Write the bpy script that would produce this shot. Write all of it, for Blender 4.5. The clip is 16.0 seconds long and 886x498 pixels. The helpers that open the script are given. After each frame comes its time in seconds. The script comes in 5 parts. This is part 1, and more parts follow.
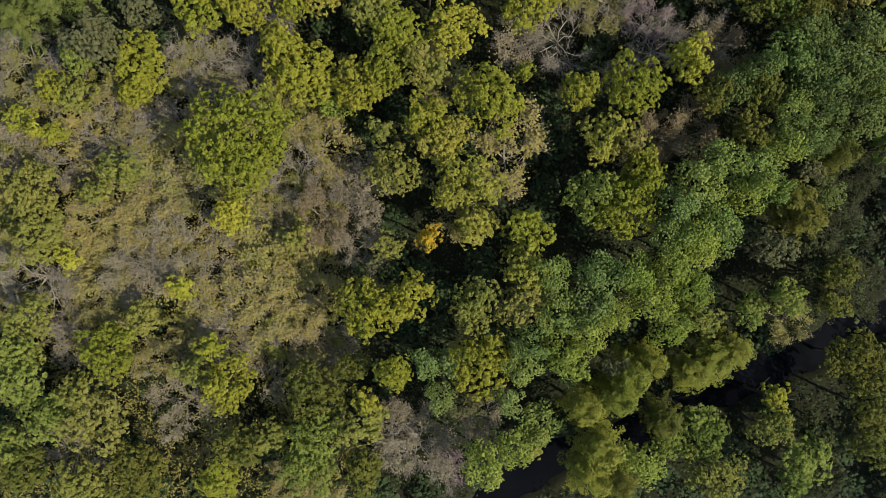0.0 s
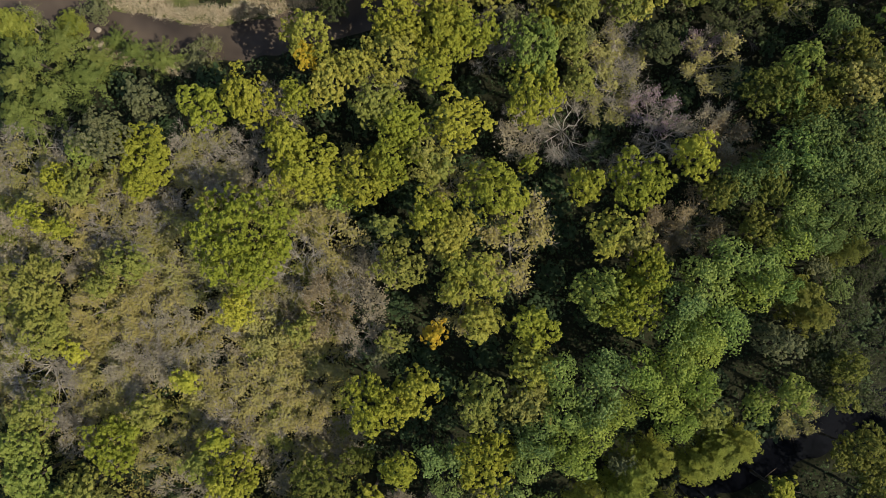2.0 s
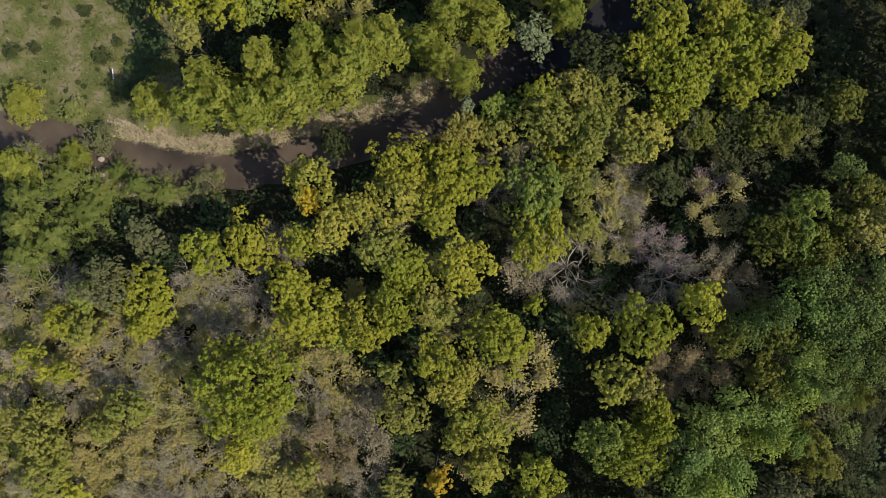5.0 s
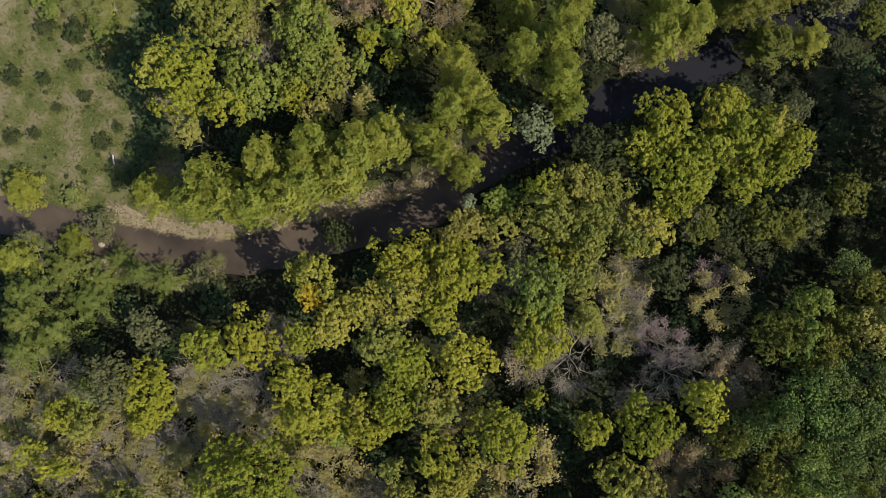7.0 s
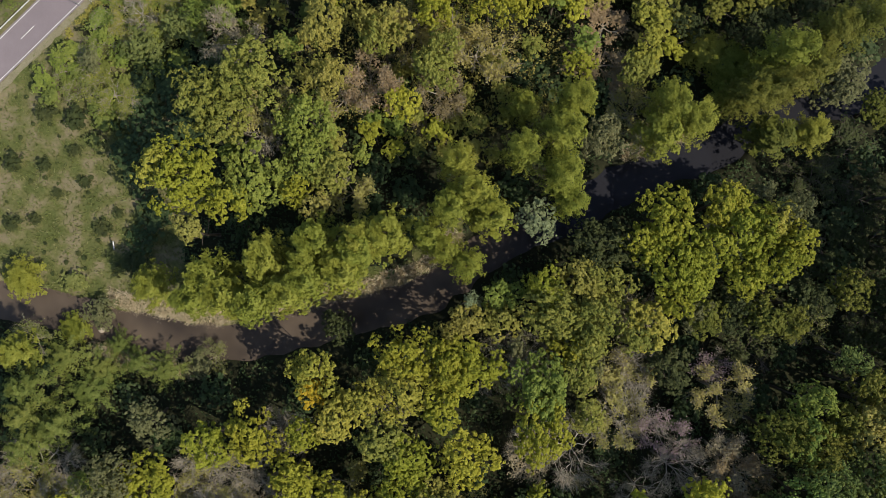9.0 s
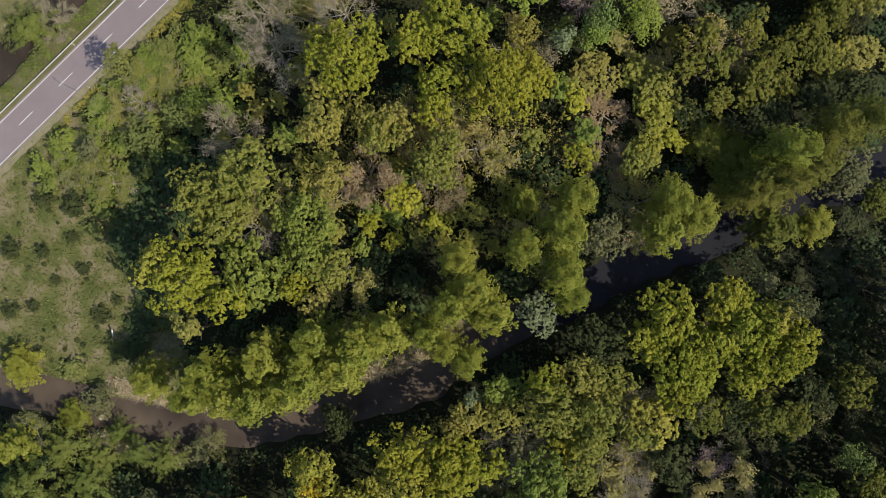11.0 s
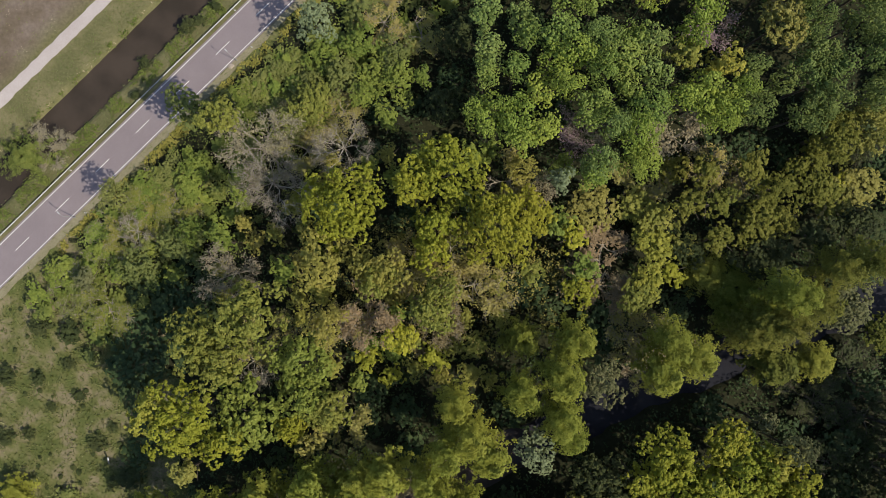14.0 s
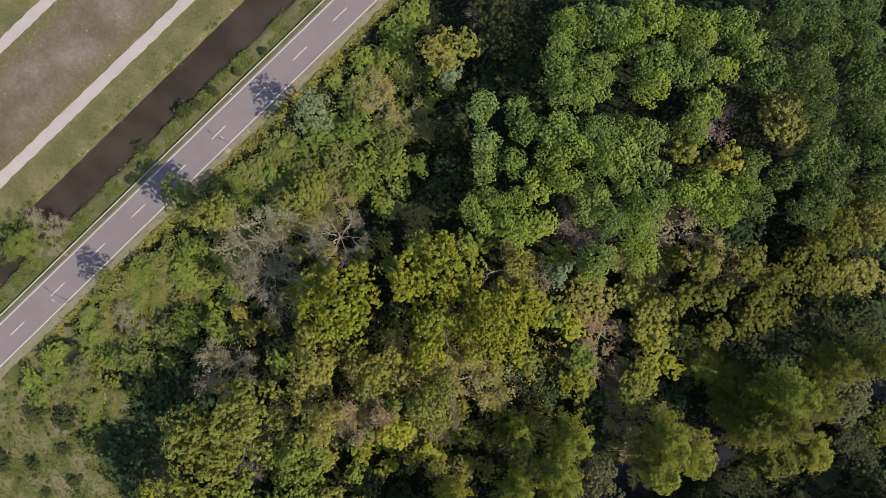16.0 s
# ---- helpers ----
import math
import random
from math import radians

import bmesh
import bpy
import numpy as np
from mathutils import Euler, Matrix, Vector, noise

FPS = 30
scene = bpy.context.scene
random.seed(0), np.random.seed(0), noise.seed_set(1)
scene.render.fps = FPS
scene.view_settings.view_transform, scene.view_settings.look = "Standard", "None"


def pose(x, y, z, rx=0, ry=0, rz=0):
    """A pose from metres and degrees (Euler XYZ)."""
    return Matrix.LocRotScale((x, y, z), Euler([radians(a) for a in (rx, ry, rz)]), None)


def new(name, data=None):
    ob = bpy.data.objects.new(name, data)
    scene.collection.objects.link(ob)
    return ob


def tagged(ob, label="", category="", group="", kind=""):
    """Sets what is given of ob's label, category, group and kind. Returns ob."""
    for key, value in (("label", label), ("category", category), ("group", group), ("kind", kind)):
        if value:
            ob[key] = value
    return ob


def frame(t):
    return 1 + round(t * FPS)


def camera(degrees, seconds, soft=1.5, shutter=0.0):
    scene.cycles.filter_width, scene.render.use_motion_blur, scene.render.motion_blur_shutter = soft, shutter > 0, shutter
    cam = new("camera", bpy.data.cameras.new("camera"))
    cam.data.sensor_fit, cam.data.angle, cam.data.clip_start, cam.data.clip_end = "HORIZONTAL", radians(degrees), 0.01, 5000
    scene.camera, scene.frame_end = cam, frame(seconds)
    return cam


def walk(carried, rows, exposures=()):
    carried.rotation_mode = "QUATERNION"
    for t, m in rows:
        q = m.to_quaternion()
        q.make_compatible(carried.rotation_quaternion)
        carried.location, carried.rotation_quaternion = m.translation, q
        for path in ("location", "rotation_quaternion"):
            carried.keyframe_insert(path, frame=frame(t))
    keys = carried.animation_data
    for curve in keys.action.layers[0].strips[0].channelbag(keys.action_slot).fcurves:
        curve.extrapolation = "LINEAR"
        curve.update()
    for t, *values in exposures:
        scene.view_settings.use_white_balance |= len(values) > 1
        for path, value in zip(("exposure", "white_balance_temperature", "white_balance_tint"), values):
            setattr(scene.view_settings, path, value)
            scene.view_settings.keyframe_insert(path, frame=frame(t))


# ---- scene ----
cam = camera(62.0, 16.0, soft=0.7)
METRES, EYE, TILT, LEAN, TURN = 145.5, 160.0, -90.0, 0.0, 0.0
ROWS = [
    (0.0, 0.0, 0.0, 0.0, 0.0, 0.0, -0.0),
    (0.5, -0.0007, 0.0004, 0.0293, 0.08, 0.11, 0.03),
    (1.0, -0.0027, 0.001, 0.0614, 0.05, 0.06, 0.06),
    (1.5, -0.0026, 0.0015, 0.0929, 0.17, 0.08, 0.07),
    (2.0, -0.0026, 0.002, 0.1221, 0.25, 0.27, 0.09),
    (2.5, -0.0041, 0.0025, 0.1532, 0.22, 0.34, 0.11),
    (3.0, -0.0042, 0.0031, 0.1849, 0.28, 0.35, 0.11),
    (3.5, -0.0051, 0.0037, 0.2174, 0.29, 0.33, 0.12),
    (4.0, -0.0046, 0.004, 0.249, 0.37, 0.37, 0.14),
    (6.5, -0.0052, 0.0079, 0.407, 0.47, 0.49, 0.19),
    (7.0, -0.0042, 0.0086, 0.439, 0.55, 0.45, 0.21),
    (7.5, -0.005, 0.0093, 0.4705, 0.54, 0.46, 0.19),
    (8.0, -0.0054, 0.0103, 0.5035, 0.54, 0.39, 0.2),
    (8.5, -0.0048, 0.0111, 0.5358, 0.59, 0.38, 0.2),
    (9.0, -0.0046, 0.0119, 0.5681, 0.61, 0.36, 0.2),
    (11.5, -0.0021, 0.0164, 0.7296, 0.7, 0.24, 0.23),
    (12.0, -0.0011, 0.0173, 0.7596, 0.73, 0.31, 0.22),
    (12.5, -0.0005, 0.0181, 0.7891, 0.73, 0.39, 0.21),
    (13.0, 0.0007, 0.0189, 0.8192, 0.78, 0.44, 0.21),
    (13.5, 0.0015, 0.0198, 0.8505, 0.78, 0.42, 0.2),
    (14.0, 0.0024, 0.0206, 0.8798, 0.77, 0.5, 0.18),
    (14.5, 0.0036, 0.0215, 0.9104, 0.77, 0.52, 0.17),
    (15.0, 0.0049, 0.0223, 0.9406, 0.78, 0.55, 0.18),
    (15.5, 0.0061, 0.0231, 0.9695, 0.79, 0.68, 0.15),
    (16.0, 0.0078, 0.024, 0.9993, 0.8, 0.77, 0.14),
]
STOPS = 0.5
walk(cam, [(t, pose(0, 0, EYE, TILT, LEAN, TURN) @ pose(METRES * x, METRES * y, METRES * z, 90 + pitch, roll, yaw)) for t, x, y, z, yaw, pitch, roll in ROWS],
     exposures=[(0.0, STOPS), (16.0, STOPS)])

# ---- light: autumn sun from the south-east, clear sky ----
SUN_UP = radians(47)
SUN_WAY = Vector((0.895 * math.cos(SUN_UP), -0.446 * math.cos(SUN_UP), math.sin(SUN_UP)))
world = bpy.data.worlds.new("sky")
world.use_nodes = True
scene.world = world
sky = world.node_tree.nodes.new("ShaderNodeTexSky")
sky.sky_type, sky.sun_disc, sky.sun_elevation = "NISHITA", False, SUN_UP
sky.sun_rotation = math.atan2(SUN_WAY.x, SUN_WAY.y)
world.node_tree.links.new(sky.outputs[0], world.node_tree.nodes["Background"].inputs[0])
world.node_tree.nodes["Background"].inputs[1].default_value = 0.125
sun = new("sun", bpy.data.lights.new("sun", "SUN"))
sun.data.energy, sun.data.angle, sun.data.color = 3.65, radians(0.5), (1.0, 0.925, 0.785)
sun.rotation_euler = SUN_WAY.to_track_quat("Z", "Y").to_euler()
sun.location = (60, 60, 120)


# ---- materials ----
def material(name, rough=0.8, spec=0.3):
    m = bpy.data.materials.new(name)
    m.use_nodes = True
    b = m.node_tree.nodes["Principled BSDF"]
    b.inputs["Roughness"].default_value = rough
    b.inputs["Specular IOR Level"].default_value = spec
    return m, m.node_tree.nodes, m.node_tree.links, b


def ramp(nodes, stops):
    r = nodes.new("ShaderNodeValToRGB")
    while len(r.color_ramp.elements) < len(stops):
        r.color_ramp.elements.new(0.5)
    for e, (at, colour) in zip(r.color_ramp.elements, stops):
        e.position, e.color = at, (*colour, 1)
    return r


def noise_at(nodes, links, scale, detail=4.0, rough=0.55, coord="Position"):
    if coord == "Position":
        g = nodes.new("ShaderNodeNewGeometry").outputs["Position"]
    else:
        g = nodes.new("ShaderNodeTexCoord").outputs[coord]
    n = nodes.new("ShaderNodeTexNoise")
    n.inputs["Scale"].default_value, n.inputs["Detail"].default_value, n.inputs["Roughness"].default_value = scale, detail, rough
    links.new(g, n.inputs["Vector"])
    return n.outputs["Fac"]


def blend(nodes, links, fac, a, b, mode="MIX"):
    m = nodes.new("ShaderNodeMix")
    m.data_type, m.blend_type = "RGBA", mode
    for socket, value in ((m.inputs["Factor"], fac), (m.inputs["A"], a), (m.inputs["B"], b)):
        if isinstance(value, (int, float)):
            socket.default_value = value
        elif isinstance(value, tuple):
            socket.default_value = (*value, 1)
        else:
            links.new(value, socket)
    return m.outputs["Result"]


def relief(nodes, links, b, height, strength, distance):
    n = nodes.new("ShaderNodeBump")
    n.inputs["Strength"].default_value, n.inputs["Distance"].default_value = strength, distance
    links.new(height, n.inputs["Height"])
    links.new(n.outputs[0], b.inputs["Normal"])


def earth(name, stops_coarse, stops_fine, mix=0.5, coarse=0.08, fine=1.4, rough=0.95, bump=0.12):
    """A natural ground: broad patches with fine grain over them."""
    m, nodes, links, b = material(name, rough, 0.1)
    c = ramp(nodes, stops_coarse)
    links.new(noise_at(nodes, links, coarse, 5), c.inputs[0])
    f = ramp(nodes, stops_fine)
    grain = noise_at(nodes, links, fine, 6, 0.65)
    links.new(grain, f.inputs[0])
    links.new(blend(nodes, links, mix, c.outputs[0], f.outputs[0]), b.inputs["Base Color"])
    relief(nodes, links, b, grain, 0.8, bump)
    return m


def foliage(name, low, mid, high, shine=0.08, through_light=0.32):
    """Leaves: each leaf and each tree has a tone of its own."""
    m, nodes, links, b = material(name, 0.55, shine)
    r = ramp(nodes, ((0.0, low), (0.5, mid), (1.0, high)))
    geo = nodes.new("ShaderNodeNewGeometry")
    info = nodes.new("ShaderNodeObjectInfo")
    patch = noise_at(nodes, links, 0.6, 2.0, 0.5)
    add = nodes.new("ShaderNodeMath")
    add.operation = "MULTIPLY_ADD"
    links.new(patch, add.inputs[0])
    add.inputs[1].default_value = 1.2
    add.inputs[2].default_value = -0.25
    tone = nodes.new("ShaderNodeMath")
    tone.operation = "MULTIPLY_ADD"
    links.new(geo.outputs["Random Per Island"], tone.inputs[0])
    tone.inputs[1].default_value = 0.3
    links.new(add.outputs[0], tone.inputs[2])
    links.new(tone.outputs[0], r.inputs[0])
    hue = nodes.new("ShaderNodeHueSaturation")
    span = nodes.new("ShaderNodeMapRange")
    links.new(info.outputs["Random"], span.inputs["Value"])
    span.inputs["To Min"].default_value, span.inputs["To Max"].default_value = 0.488, 0.512
    links.new(span.outputs[0], hue.inputs["Hue"])
    bright = nodes.new("ShaderNodeMath")
    bright.operation = "MULTIPLY_ADD"
    links.new(info.outputs["Random"], bright.inputs[0])
    bright.inputs[1].default_value, bright.inputs[2].default_value = -0.2, 1.12
    links.new(bright.outputs[0], hue.inputs["Value"])
    links.new(r.outputs[0], hue.inputs["Color"])
    links.new(hue.outputs[0], b.inputs["Base Color"])
    t = nodes.new("ShaderNodeBsdfTranslucent")
    links.new(hue.outputs[0], t.inputs["Color"])
    mixer = nodes.new("ShaderNodeMixShader")
    mixer.inputs[0].default_value = through_light
    links.new(b.outputs[0], mixer.inputs[1])
    links.new(t.outputs[0], mixer.inputs[2])
    links.new(mixer.outputs[0], nodes["Material Output"].inputs["Surface"])
    return m


def bark(name, dark, light, fine=3.0):
    m, nodes, links, b = material(name, 0.9, 0.15)
    r = ramp(nodes, ((0.3, dark), (0.7, light)))
    n = noise_at(nodes, links, fine, 5, 0.6, "Object")
    links.new(n, r.inputs[0])
    links.new(r.outputs[0], b.inputs["Base Color"])
    relief(nodes, links, b, n, 0.6, 0.03)
    return m


def paint(name, colour, rough=0.5, metal=0.0, wear=0.25):
    m, nodes, links, b = material(name, rough, 0.4)
    b.inputs["Metallic"].default_value = metal
    worn = tuple(c * (1 - wear) for c in colour)
    r = ramp(nodes, ((0.35, worn), (0.65, colour)))
    links.new(noise_at(nodes, links, 2.3, 5, 0.65), r.inputs[0])
    links.new(r.outputs[0], b.inputs["Base Color"])
    return m


LEAF = {
    "yellow_green": foliage("yellow_green_leaves", (0.1326, 0.1464, 0.0203), (0.2374, 0.2442, 0.02846), (0.3368, 0.329, 0.04753)),
    "yellow": foliage("yellow_leaves", (0.201, 0.2063, 0.0266), (0.3134, 0.3128, 0.0367), (0.4359, 0.4139, 0.0662)),
    "olive": foliage("olive_leaves", (0.105, 0.1228, 0.02792), (0.207, 0.2128, 0.04429), (0.3212, 0.3025, 0.07374)),
    "olive_brown": foliage("olive_brown_leaves", (0.1265, 0.1292, 0.0329), (0.2464, 0.2292, 0.0579), (0.3599, 0.3294, 0.0969)),
    "orange": foliage("orange_leaves", (0.2075, 0.1763, 0.0144), (0.3704, 0.2791, 0.0242), (0.5334, 0.3526, 0.036)),
    "amber": foliage("amber_green_leaves", (0.1486, 0.1618, 0.03012), (0.277, 0.2673, 0.045), (0.3989, 0.3563, 0.0678)),
    "green": foliage("fresh_green_leaves", (0.08931, 0.1277, 0.02743), (0.1779, 0.2173, 0.04255), (0.2796, 0.3144, 0.06858)),
    "dark_green": foliage("dark_green_leaves", (0.1217, 0.1684, 0.04089), (0.1997, 0.2565, 0.05809), (0.2922, 0.3525, 0.08344), 0.12),
    # dark green with the eastern crowns' shaded side put into the colour
    "shaded_green": foliage("shaded_green_leaves", (0.078, 0.110, 0.032), (0.130, 0.168, 0.046), (0.190, 0.232, 0.064), 0.1),
    "light_green": foliage("light_green_leaves", (0.1464, 0.1895, 0.03504), (0.2333, 0.2843, 0.05003), (0.3202, 0.3744, 0.07088), 0.12),
    "blue_green": foliage("blue_green_leaves", (0.1088, 0.1517, 0.04158), (0.1845, 0.2398, 0.06468), (0.2743, 0.3329, 0.0961), 0.15),
    "alder": foliage("alder_leaves", (0.1038, 0.118, 0.02025), (0.196, 0.2098, 0.03321), (0.2943, 0.2959, 0.05535)),
    # dull tone of the bank trees; in broadleaf crowns it also paints shade
    "moss": foliage("dull_and_shaded_moss_leaves", (0.06624, 0.07584, 0.0162), (0.132, 0.137, 0.02544), (0.2101, 0.2004, 0.04224)),
    "feather": foliage("hanging_green_leaves", (0.0765, 0.09786, 0.0249), (0.1526, 0.1775, 0.0414), (0.2343, 0.2547, 0.0691)),
    "willow": foliage("grey_willow_leaves", (0.08029, 0.08628, 0.03524), (0.1444, 0.1459, 0.06194), (0.2127, 0.2039, 0.09715), 0.12),
    "mint": foliage("pale_mint_leaves", (0.136, 0.1622, 0.07488), (0.2108, 0.2468, 0.1248), (0.2856, 0.3244, 0.1747), 0.12),
    "thicket": foliage("grey_green_leaves", (0.09504, 0.1111, 0.0322), (0.1689, 0.185, 0.05366), (0.2428, 0.2537, 0.0805)),
    "pale": foliage("pale_yellow_leaves", (0.1428, 0.1415, 0.03053), (0.2605, 0.2451, 0.05499), (0.3786, 0.3351, 0.09116)),
    "brown": foliage("brown_olive_leaves", (0.2262, 0.2022, 0.06556), (0.3101, 0.2743, 0.08673), (0.4009, 0.3474, 0.1165)),
    "russet": foliage("russet_leaves", (0.1577, 0.123, 0.0679), (0.2538, 0.1929, 0.1019), (0.351, 0.2629, 0.1442)),
    "rose": foliage("dull_rose_leaves", (0.1512, 0.1071, 0.1151), (0.2419, 0.1717, 0.1829), (0.3326, 0.2438, 0.2493)),
    "grey": foliage("dry_grey_leaves", (0.1873, 0.1628, 0.09723), (0.2804, 0.2414, 0.1437), (0.3877, 0.3326, 0.2079)),
    # deep olive of the shrubs, also shade put into the dimmer crowns
    "dusk": foliage("deep_and_shaded_olive_leaves", (0.0252, 0.0324, 0.0149), (0.054, 0.0648, 0.0235), (0.0936, 0.108, 0.0374)),
    # darker than the other leaves so gaps and clearing read as shaded
    "shade": foliage("shade_green_leaves", (0.0232, 0.0391, 0.0178), (0.0526, 0.0782, 0.0306), (0.0948, 0.1192, 0.0433)),
}
BARK = bark("brown_bark", (0.05, 0.04, 0.03), (0.12, 0.10, 0.075))
GREY_BARK = bark("grey_bark", (0.165, 0.142, 0.105), (0.32, 0.28, 0.21))
PALE_BARK = bark("pale_bark", (0.25, 0.222, 0.18), (0.43, 0.39, 0.32))
# kept darker than leaf litter; the colour carries some of the wood's shade
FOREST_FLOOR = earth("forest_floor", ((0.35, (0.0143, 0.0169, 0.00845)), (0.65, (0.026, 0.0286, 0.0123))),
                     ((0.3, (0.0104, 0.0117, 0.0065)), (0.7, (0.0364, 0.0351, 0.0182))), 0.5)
MEADOW = earth("meadow_grass", ((0.41, (0.06506, 0.08326, 0.02089)), (0.5, (0.1126, 0.1147, 0.04001)), (0.60, (0.2039, 0.1658, 0.104))),
               ((0.3, (0.03769, 0.04436, 0.01392)), (0.7, (0.1507, 0.1404, 0.05918))), 0.35, 0.2, 2.2)
VERGE = earth("verge_grass", ((0.38, (0.083, 0.087, 0.031)), (0.52, (0.125, 0.118, 0.05)), (0.66, (0.185, 0.16, 0.082))),
              ((0.3, (0.069, 0.06716, 0.02576)), (0.7, (0.1702, 0.1518, 0.0828))), 0.45, 0.2, 2.0)


def field_soil(name):
    """Dry soil with thin stubble, greener along the two tracks."""
    m, nodes, links, b = material(name, 0.95, 0.1)
    geo, dot = nodes.new("ShaderNodeNewGeometry"), nodes.new("ShaderNodeVectorMath")
    dot.operation = "DOT_PRODUCT"
    links.new(geo.outputs["Position"], dot.inputs[0])
    dot.inputs[1].default_value = (ROAD_N[0], ROAD_N[1], 0)
    away, far = nodes.new("ShaderNodeMath"), nodes.new("ShaderNodeMapRange")
    away.operation = "SUBTRACT"
    links.new(dot.outputs["Value"], away.inputs[0])
    away.inputs[1].default_value = 193.2
    dist = nodes.new("ShaderNodeMath")
    dist.operation = "ABSOLUTE"
    links.new(away.outputs[0], dist.inputs[0])
    wide, fine = noise_at(nodes, links, 0.12, 4, 0.6), noise_at(nodes, links, 1.3, 5, 0.65)
    ragged = nodes.new("ShaderNodeMath")
    ragged.operation = "MULTIPLY_ADD"
    links.new(wide, ragged.inputs[0])
    ragged.inputs[1].default_value = 9.0
    links.new(dist.outputs[0], ragged.inputs[2])
    links.new(ragged.outputs[0], far.inputs["Value"])
    far.inputs["From Min"].default_value, far.inputs["From Max"].default_value = 8.5, 13.5
    soil = ramp(nodes, ((0.34, (0.122, 0.094, 0.062)), (0.5, (0.162, 0.125, 0.094)), (0.66, (0.215, 0.172, 0.142))))
    links.new(wide, soil.inputs[0])
    sod = ramp(nodes, ((0.3, (0.078, 0.078, 0.032)), (0.7, (0.152, 0.132, 0.064))))
    links.new(fine, sod.inputs[0])
    grain = ramp(nodes, ((0.3, (0.72, 0.72, 0.72)), (0.7, (1.0, 1.0, 1.0))))
    links.new(fine, grain.inputs[0])
    bare = blend(nodes, links, 1.0, soil.outputs[0], grain.outputs[0], "MULTIPLY")
    links.new(blend(nodes, links, far.outputs[0], bare, sod.outputs[0]), b.inputs["Base Color"])
    relief(nodes, links, b, fine, 0.4, 0.06)
    return m


GRAVEL = earth("pale_gravel", ((0.3, (0.3255, 0.279, 0.2558)), (0.7, (0.4092, 0.3581, 0.3348))), ((0.3, (0.2883, 0.2465, 0.2232)), (0.7, (0.4371, 0.386, 0.3627))), 0.5, 0.25, 5.0, 0.95, 0.02)
ASPHALT = earth("worn_asphalt", ((0.3, (0.1721, 0.1423, 0.1469)), (0.7, (0.212, 0.1767, 0.1804))), ((0.3, (0.1535, 0.1265, 0.1302)), (0.7, (0.2325, 0.1953, 0.199))), 0.4, 0.16, 6.0, 0.85, 0.006)
DIRT = earth("sandy_shoulder", ((0.35, (0.15, 0.13, 0.075)), (0.65, (0.22, 0.19, 0.12))), ((0.3, (0.11, 0.105, 0.05)), (0.7, (0.28, 0.25, 0.17))), 0.5, 0.4, 3.0, 0.95, 0.03)
ROAD_PAINT = paint("road_paint", (0.66, 0.64, 0.60), 0.7)
ZINC = paint("galvanised_steel", (0.40, 0.40, 0.385), 0.5, 0.0)
WHITE = paint("white_plastic", (0.78, 0.77, 0.74), 0.5)
BLACK = paint("black_plastic", (0.03, 0.03, 0.03), 0.5)
POLE_GREY = paint("grey_painted_steel", (0.30, 0.30, 0.29), 0.5, 0.3)
STRAW = foliage("dry_reed_blades", (0.42, 0.335, 0.22), (0.60, 0.49, 0.345), (0.76, 0.64, 0.47), 0.2, 0.15)
GRASS = foliage("grass_blades", (0.07, 0.092, 0.024), (0.12, 0.137, 0.039), (0.225, 0.208, 0.098), 0.2, 0.2)
ROCK = bark("weathered_stone", (0.24, 0.20, 0.155), (0.40, 0.335, 0.265), 4.0)
SPLIT_WOOD = bark("split_wood", (0.38, 0.24, 0.15), (0.58, 0.40, 0.28), 5.0)


def water(name, shallow, deep, scale, rough, shaded_reach=None):
    m, nodes, links, b = material(name, rough, 0.05)
    r = ramp(nodes, ((0.35, deep), (0.65, shallow)))
    links.new(noise_at(nodes, links, scale, 3, 0.5), r.inputs[0])
    tint = r.outputs[0]
    if shaded_reach:
        # downstream the bank trees' shade is put into the water's colour
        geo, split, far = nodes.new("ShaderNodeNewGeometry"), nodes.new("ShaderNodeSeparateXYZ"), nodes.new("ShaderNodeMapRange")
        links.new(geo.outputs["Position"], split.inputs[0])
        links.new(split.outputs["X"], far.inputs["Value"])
        far.inputs["From Min"].default_value, far.inputs["From Max"].default_value = shaded_reach[0], shaded_reach[1]
        tint = blend(nodes, links, far.outputs[0], tint, shaded_reach[2])
    links.new(tint, b.inputs["Base Color"])
    relief(nodes, links, b, noise_at(nodes, links, 1.6, 3, 0.5), 0.12, 0.05)
    return m


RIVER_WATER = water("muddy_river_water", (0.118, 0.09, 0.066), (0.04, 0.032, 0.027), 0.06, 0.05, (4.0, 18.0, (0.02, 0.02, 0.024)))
CANAL_WATER = water("brown_canal_water", (0.052, 0.040, 0.031), (0.034, 0.027, 0.021), 0.15, 0.15)
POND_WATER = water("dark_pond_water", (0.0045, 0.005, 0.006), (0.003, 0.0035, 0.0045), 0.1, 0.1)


# ---- building helpers ----
def mesh(name, verts, faces, mats, smooth=False):
    me = bpy.data.meshes.new(name)
    me.from_pydata([tuple(v) for v in verts], [], [tuple(int(i) for i in f) for f in faces])
    for m in mats:
        me.materials.append(m)
    if smooth:
        me.polygons.foreach_set("use_smooth", [True] * len(me.polygons))
    me.update()
    return me


def part(name, me, parent, label=""):
    ob = new(name, me)
    ob.parent = parent
    return tagged(ob, label)


